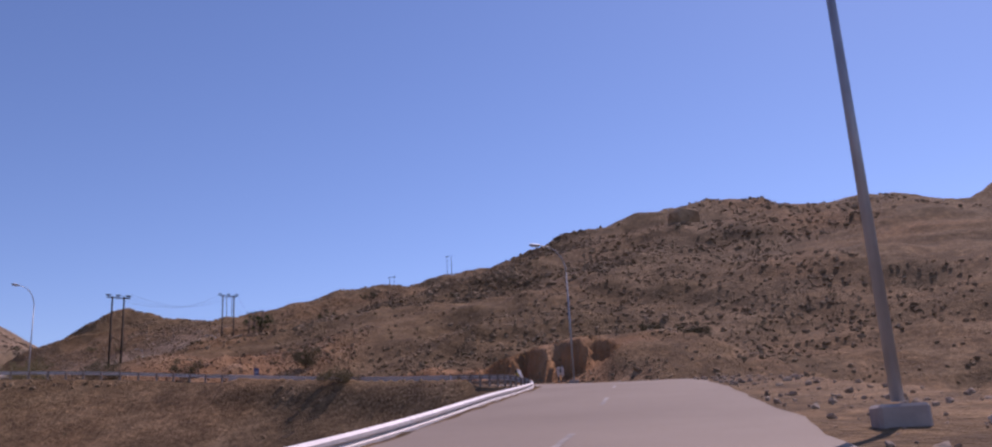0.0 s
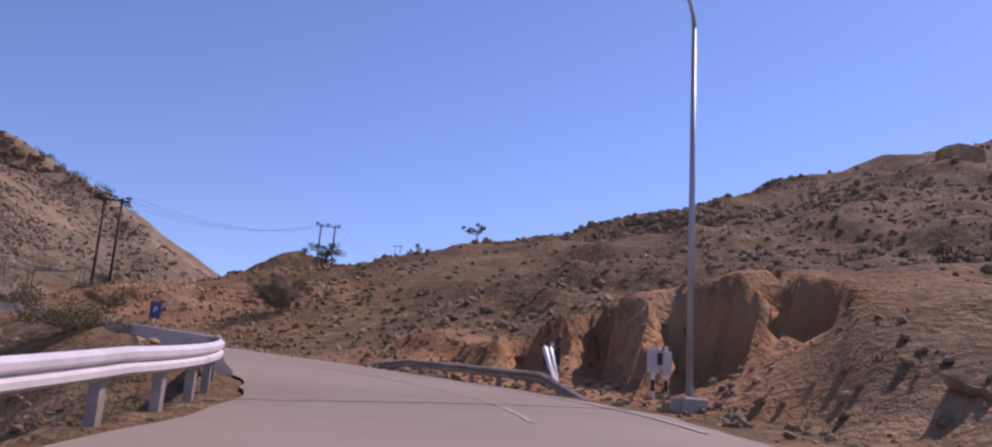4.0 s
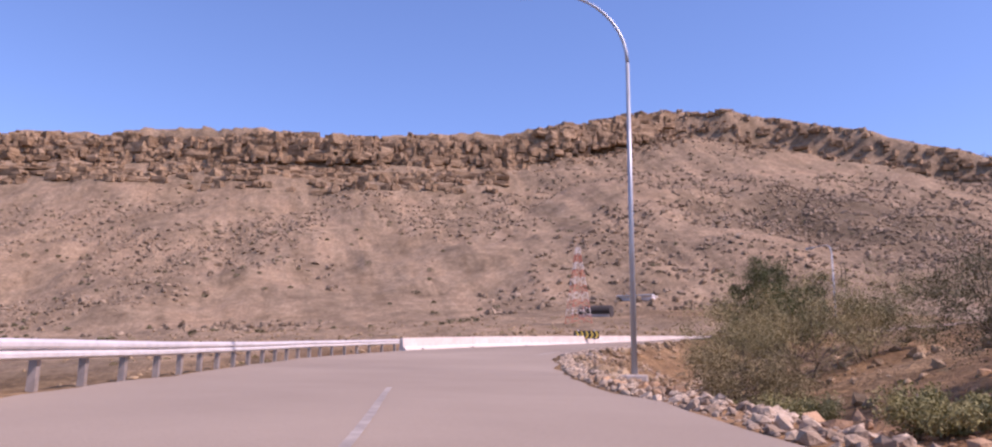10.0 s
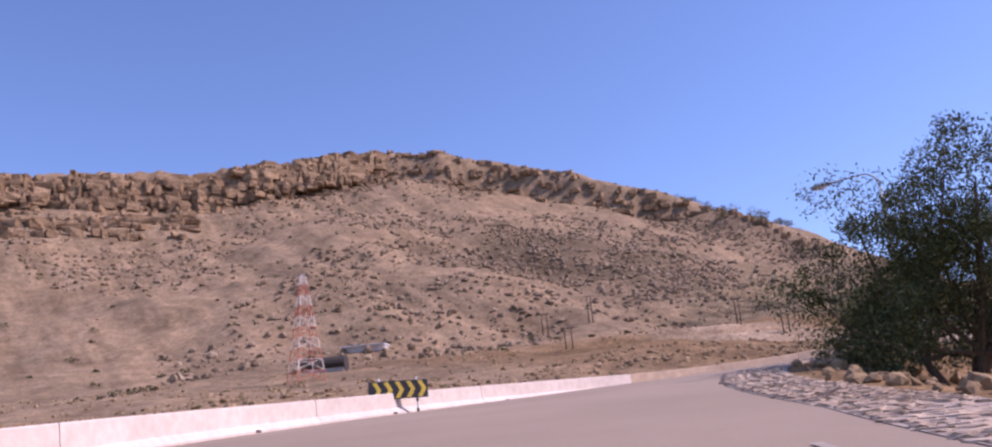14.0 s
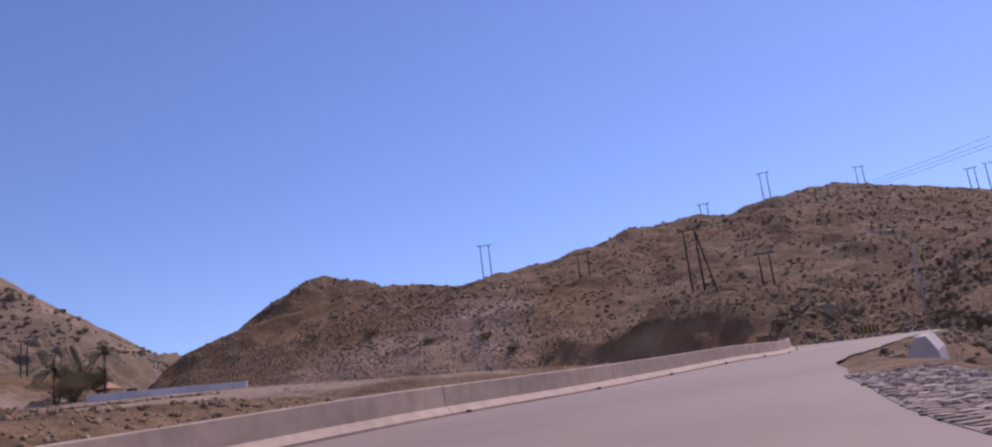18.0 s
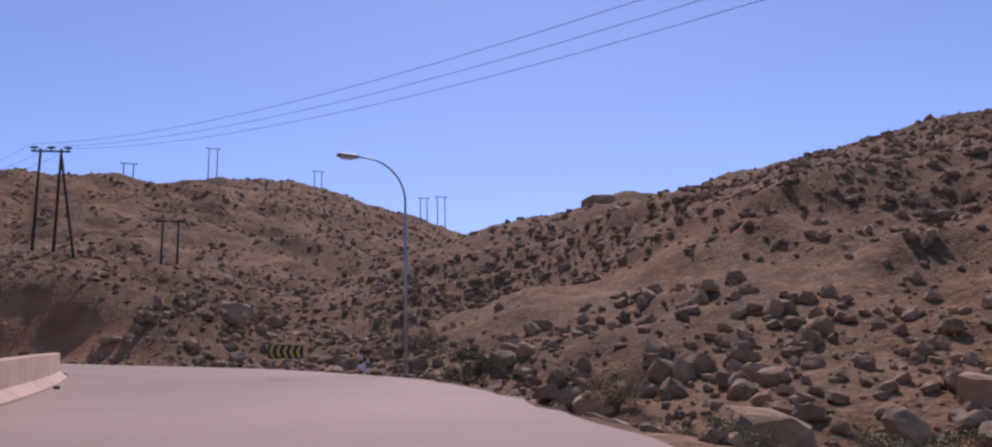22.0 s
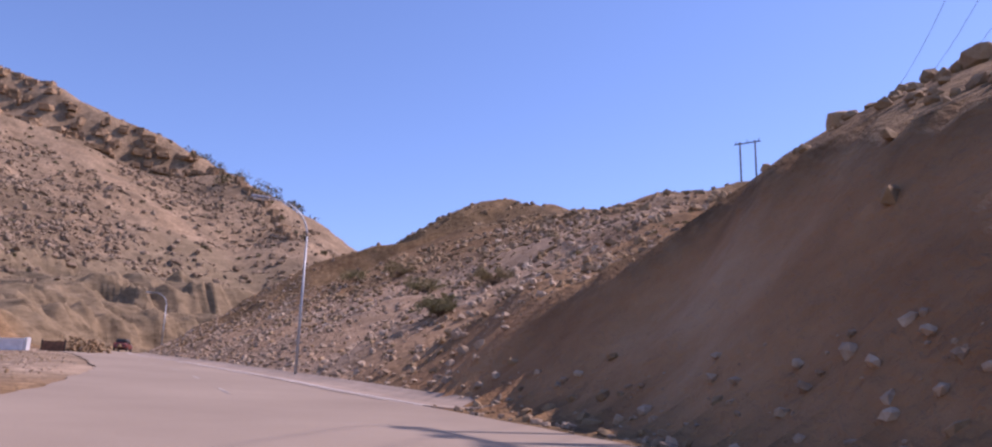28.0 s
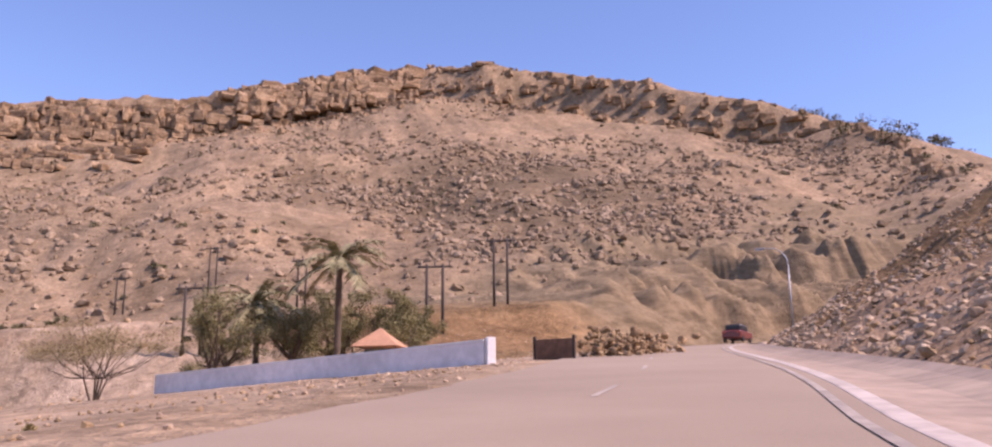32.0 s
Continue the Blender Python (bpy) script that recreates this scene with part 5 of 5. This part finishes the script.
part("pillar", box(bmesh.new(), (0.36, 0.36, 3.1), (0.2, 0.15, 0.05), None, 0.02), WHITE_PAINT, root)
tagged(root, "long low whitewashed wall beside the road", "wall")

u, up = rng.uniform(0, 0.5, 420), rng.uniform(0, 1, 420) ** 1.5
x, y = -160 - 11 * u + rng.normal(0, 0.7, 420), 289 + 12 * u + rng.normal(0, 0.7, 420)
v, f = rock_shapes(np.stack([x, y, height_at(x, y) + up * (1.6 - 1.1 * u)], 1), rng.uniform(0.15, 0.45, 420), ICO1, 0.55, (0.6, 0.9), 0.3, 0.2)
tagged(big_mesh("dry_stone_wall", v, f, ROCK), "broken dry stone wall at the roadside", "stone wall")
root = empty("gate", pose(-158.9, 286.4, 31.6, 0, 0, 45))
part("panel", box(bmesh.new(), (1.9, 0.08, 1.7), (0, 0, 0.75)), RUST, root)
for k in (-0.98, 0.98):
    part("gate_post", box(bmesh.new(), (0.12, 0.12, 2.1), (k, 0, 0.7), None, 0.01), POLE_WOOD, root)
tagged(root, "small rusty sheet gate at the end of the wall", "gate")
x, y = -181.0, 281.6
root = empty("tent", Matrix.Translation((x, y, float(height_at(x, y)))))
bm = bmesh.new()
bmesh.ops.create_cone(bm, cap_ends=True, segments=4, radius1=2.3, radius2=0.08, depth=1.3, matrix=Matrix.Translation((0, 0, 2.35)) @ Matrix.Rotation(radians(20), 4, "Z"))
part("canopy", bm, CANVAS, root)
for k in range(4):
    q = radians(20 + 90 * k)
    part("tent_pole", rod(bmesh.new(), (2.1 * math.cos(q), 2.1 * math.sin(q), -0.3), (2.1 * math.cos(q), 2.1 * math.sin(q), 1.75), 0.04, 0.04, 6), POLE_WOOD, root)
tagged(root, "faded orange canvas tent behind the whitewashed wall", "tent")

s = np.arange(338, 441, 1.0)
gutter = part("gutter", sweep(bmesh.new(), on_road(s, right_edge(s)), [(0.24, -0.5), (0.24, 0.026), (0.7, -0.01), (1.3, -0.01), (1.9, 0.10), (2.25, 0.22), (2.5, -0.5)]), GUTTER_CONCRETE)
tagged(gutter, "dusty pale concrete gutter along the road", "gutter", kind="structure")
kerb = part("kerb", sweep(bmesh.new(), on_road(s, right_edge(s)), [(-0.04, -0.3), (-0.04, 0.026), (0.0, 0.034), (0.19, 0.034), (0.23, 0.03), (0.23, -0.3)]), OLD_CONCRETE)
tagged(kerb, "low pale concrete kerb along the gutter", "kerb", kind="structure")

s = np.array([227.0, 228.5, 230, 231.5])
line = on_road(s, right_edge(s) + 1.9)
ob = part("concrete_block", sweep(bmesh.new(), line, [(-0.4, -0.6), (-0.36, -0.15), (-0.14, 0.26), (0.14, 0.26), (0.36, -0.15), (0.4, -0.6)]), CONCRETE)
tagged(ob, "short pale concrete barrier block on the verge", "barrier")

# distant things
def lattice_mast(x, y, height, base):
    z = float(height_at(x, y))
    root = empty("lattice_mast", Matrix.Translation((x, y, z)))
    levels = 10
    for k in range(levels):
        w0, w1 = base * (1 - 0.85 * k / levels), base * (1 - 0.85 * (k + 1) / levels)
        z0, z1 = height * k / levels, height * (k + 1) / levels
        c0 = [(a * w0 / 2, b * w0 / 2, z0) for a, b in ((-1, -1), (1, -1), (1, 1), (-1, 1))]
        c1 = [(a * w1 / 2, b * w1 / 2, z1) for a, b in ((-1, -1), (1, -1), (1, 1), (-1, 1))]
        paint = FADED_WHITE if k % 2 else FADED_RED
        for j in range(4):
            part("leg", rod(bmesh.new(), c0[j], c1[j], 0.085, 0.085, 4), paint, root)
            for a, b in ((c0[j], c1[(j + 1) % 4]), (c0[(j + 1) % 4], c1[j]), (c1[j], c1[(j + 1) % 4])):
                part("brace", rod(bmesh.new(), a, b, 0.035, 0.035, 4), paint, root)
    return tagged(root, "red and white steel lattice mast on the valley slope", "mast")


lattice_mast(-194.5, 149.6, 15.6, 4.2)
x, y = -281, 202
z = float(height_at(x, y))
root = empty("flat_building", pose(x, y, z, 0, 0, 50))
part("wall", box(bmesh.new(), (11, 4, 1.5), (0, 0, 0.0)), WHITEWASH, root)
part("roof", box(bmesh.new(), (11.5, 6.5, 0.3), (0, 0, 0.9)), WHITE_PAINT, root)
tagged(root, "low white flat-roofed building at the mountain foot", "building")
x, y = -216, 162
z = float(height_at(x, y))
root = empty("shed", pose(x, y, z, 0, 0, 55))
part("wall", box(bmesh.new(), (7, 4, 2.2), (0, 0, 0.4)), OLD_CONCRETE, root)
bm = bmesh.new()
bmesh.ops.create_cone(bm, cap_ends=True, segments=16, radius1=2.5, radius2=2.5, depth=7.4, matrix=Matrix.Translation((0, 0, 1.2)) @ Matrix.Rotation(radians(90), 4, "Y") @ Matrix.Diagonal((0.55, 1, 1, 1)))
part("roof", bm, POLE_WOOD, root)
tagged(root, "dark round-roofed shed at the mountain foot", "shed")


# power lines between the nearer poles
def wire(a, b, sag):
    pts = [Vector(a).lerp(Vector(b), k / 16) + Vector((0, 0, -4 * sag * k / 16 * (1 - k / 16))) for k in range(17)]
    return tagged(part("power_wire", tube(bmesh.new(), pts, 0.014, 5), DARK_METAL), "thin dark overhead power wire between poles", "power wire", group="power wires")


heads = [(-57.2, 126.0, 27.1), (-58, 180, 36.5), (-79, 268.5, 47.0), (-93, 327, 57.0)]
for (ax, ay, ah), (bx, by, bh) in zip(heads, heads[1:]):
    for k in (-1.7, 0, 1.7):
        wire((ax + k, ay, ah + 0.25), (bx + k, by, bh + 0.25), 2.4)


# far car
def car(s, l):
    p = on_road(s, l, 0.04)
    root = empty("car", pose(*p, 0, 0, road_yaw(s)))
    bm = box(bmesh.new(), (1.8, 4.5, 0.75), (0, 0, 0.72), None, 0.12)
    part("body", bm, CAR_PAINT, root)
    part("cabin", box(bmesh.new(), (1.55, 2.5, 0.65), (0, -0.2, 1.38), None, 0.16), BLACK_PAINT, root, "dark glazed cabin")
    for x in (-0.82, 0.82):
        for y in (-1.4, 1.4):
            part("wheel", rod(bmesh.new(), (x - 0.1, y, 0.34), (x + 0.1, y, 0.34), 0.34, 0.34, 14), BLACK_PAINT, root)
    for x in (-0.65, 0.65):
        part("tail_light", box(bmesh.new(), (0.3, 0.06, 0.18), (x, -2.25, 0.9)), RED_PAINT, root)
    return tagged(root, "dark red car far along the road", "car")


car(452, -0.6)

# stone apron inside the bend: single stones set in mortar
s = np.arange(155, 218.5, 1.0)
apron = part("stone_apron", sweep(bmesh.new(), on_road(s, right_edge(s)), [(-0.08, -0.5), (-0.08, 0.032), (1.5, 0.032), (1.6, 0.0), (1.65, -0.5)]), MORTAR)
tagged(apron, "apron of pale stones set in mortar inside the bend", "stone paving", kind="structure")
stone_meshes = []
for k in range(8):
    v, f = rock_shapes(np.zeros((1, 3)), [0.32], ICO1, 0.5, (0.12, 0.2), 0.03, 0.14)
    me = bpy.data.meshes.new("stone")
    me.from_pydata([tuple(q) for q in v], [], [tuple(int(i) for i in q) for q in f])
    me.materials.append(APRON_STONE)
    stone_meshes.append(me)
for k in range(300):
    s, row = 186.5 + 0.045 * k, k % 6
    x, y, z = on_road(s + rng.uniform(-0.05, 0.05), float(right_edge(s)) + 0.08 + row * 0.25 + rng.uniform(-0.04, 0.04), 0.026)
    ob = new("stone", stone_meshes[k % 8])
    ob.matrix_world = pose(x, y, z, 0, 0, rng.uniform(0, 360)) @ Matrix.Diagonal((rng.uniform(0.85, 1.15),) * 3 + (1,))
    ob.parent = apron
row, col = np.meshgrid(np.arange(6), np.concatenate([np.arange(155.2, 186.4, 0.27), np.arange(200.2, 218, 0.27)]))
row, col = row.ravel(), col.ravel() + 0.13 * (row.ravel() % 2)
n = len(row)
p = on_road(col + rng.uniform(-0.05, 0.05, n), right_edge(col) + 0.08 + row * 0.25 + rng.uniform(-0.04, 0.04, n), 0.026)
v, f = rock_shapes(p, rng.uniform(0.28, 0.36, n), ICO1, 0.5, (0.12, 0.2), 0.03, 0.14)
rest = big_mesh("stones", v, f, APRON_STONE)
rest.parent = apron
rest["kind"] = "stuff"
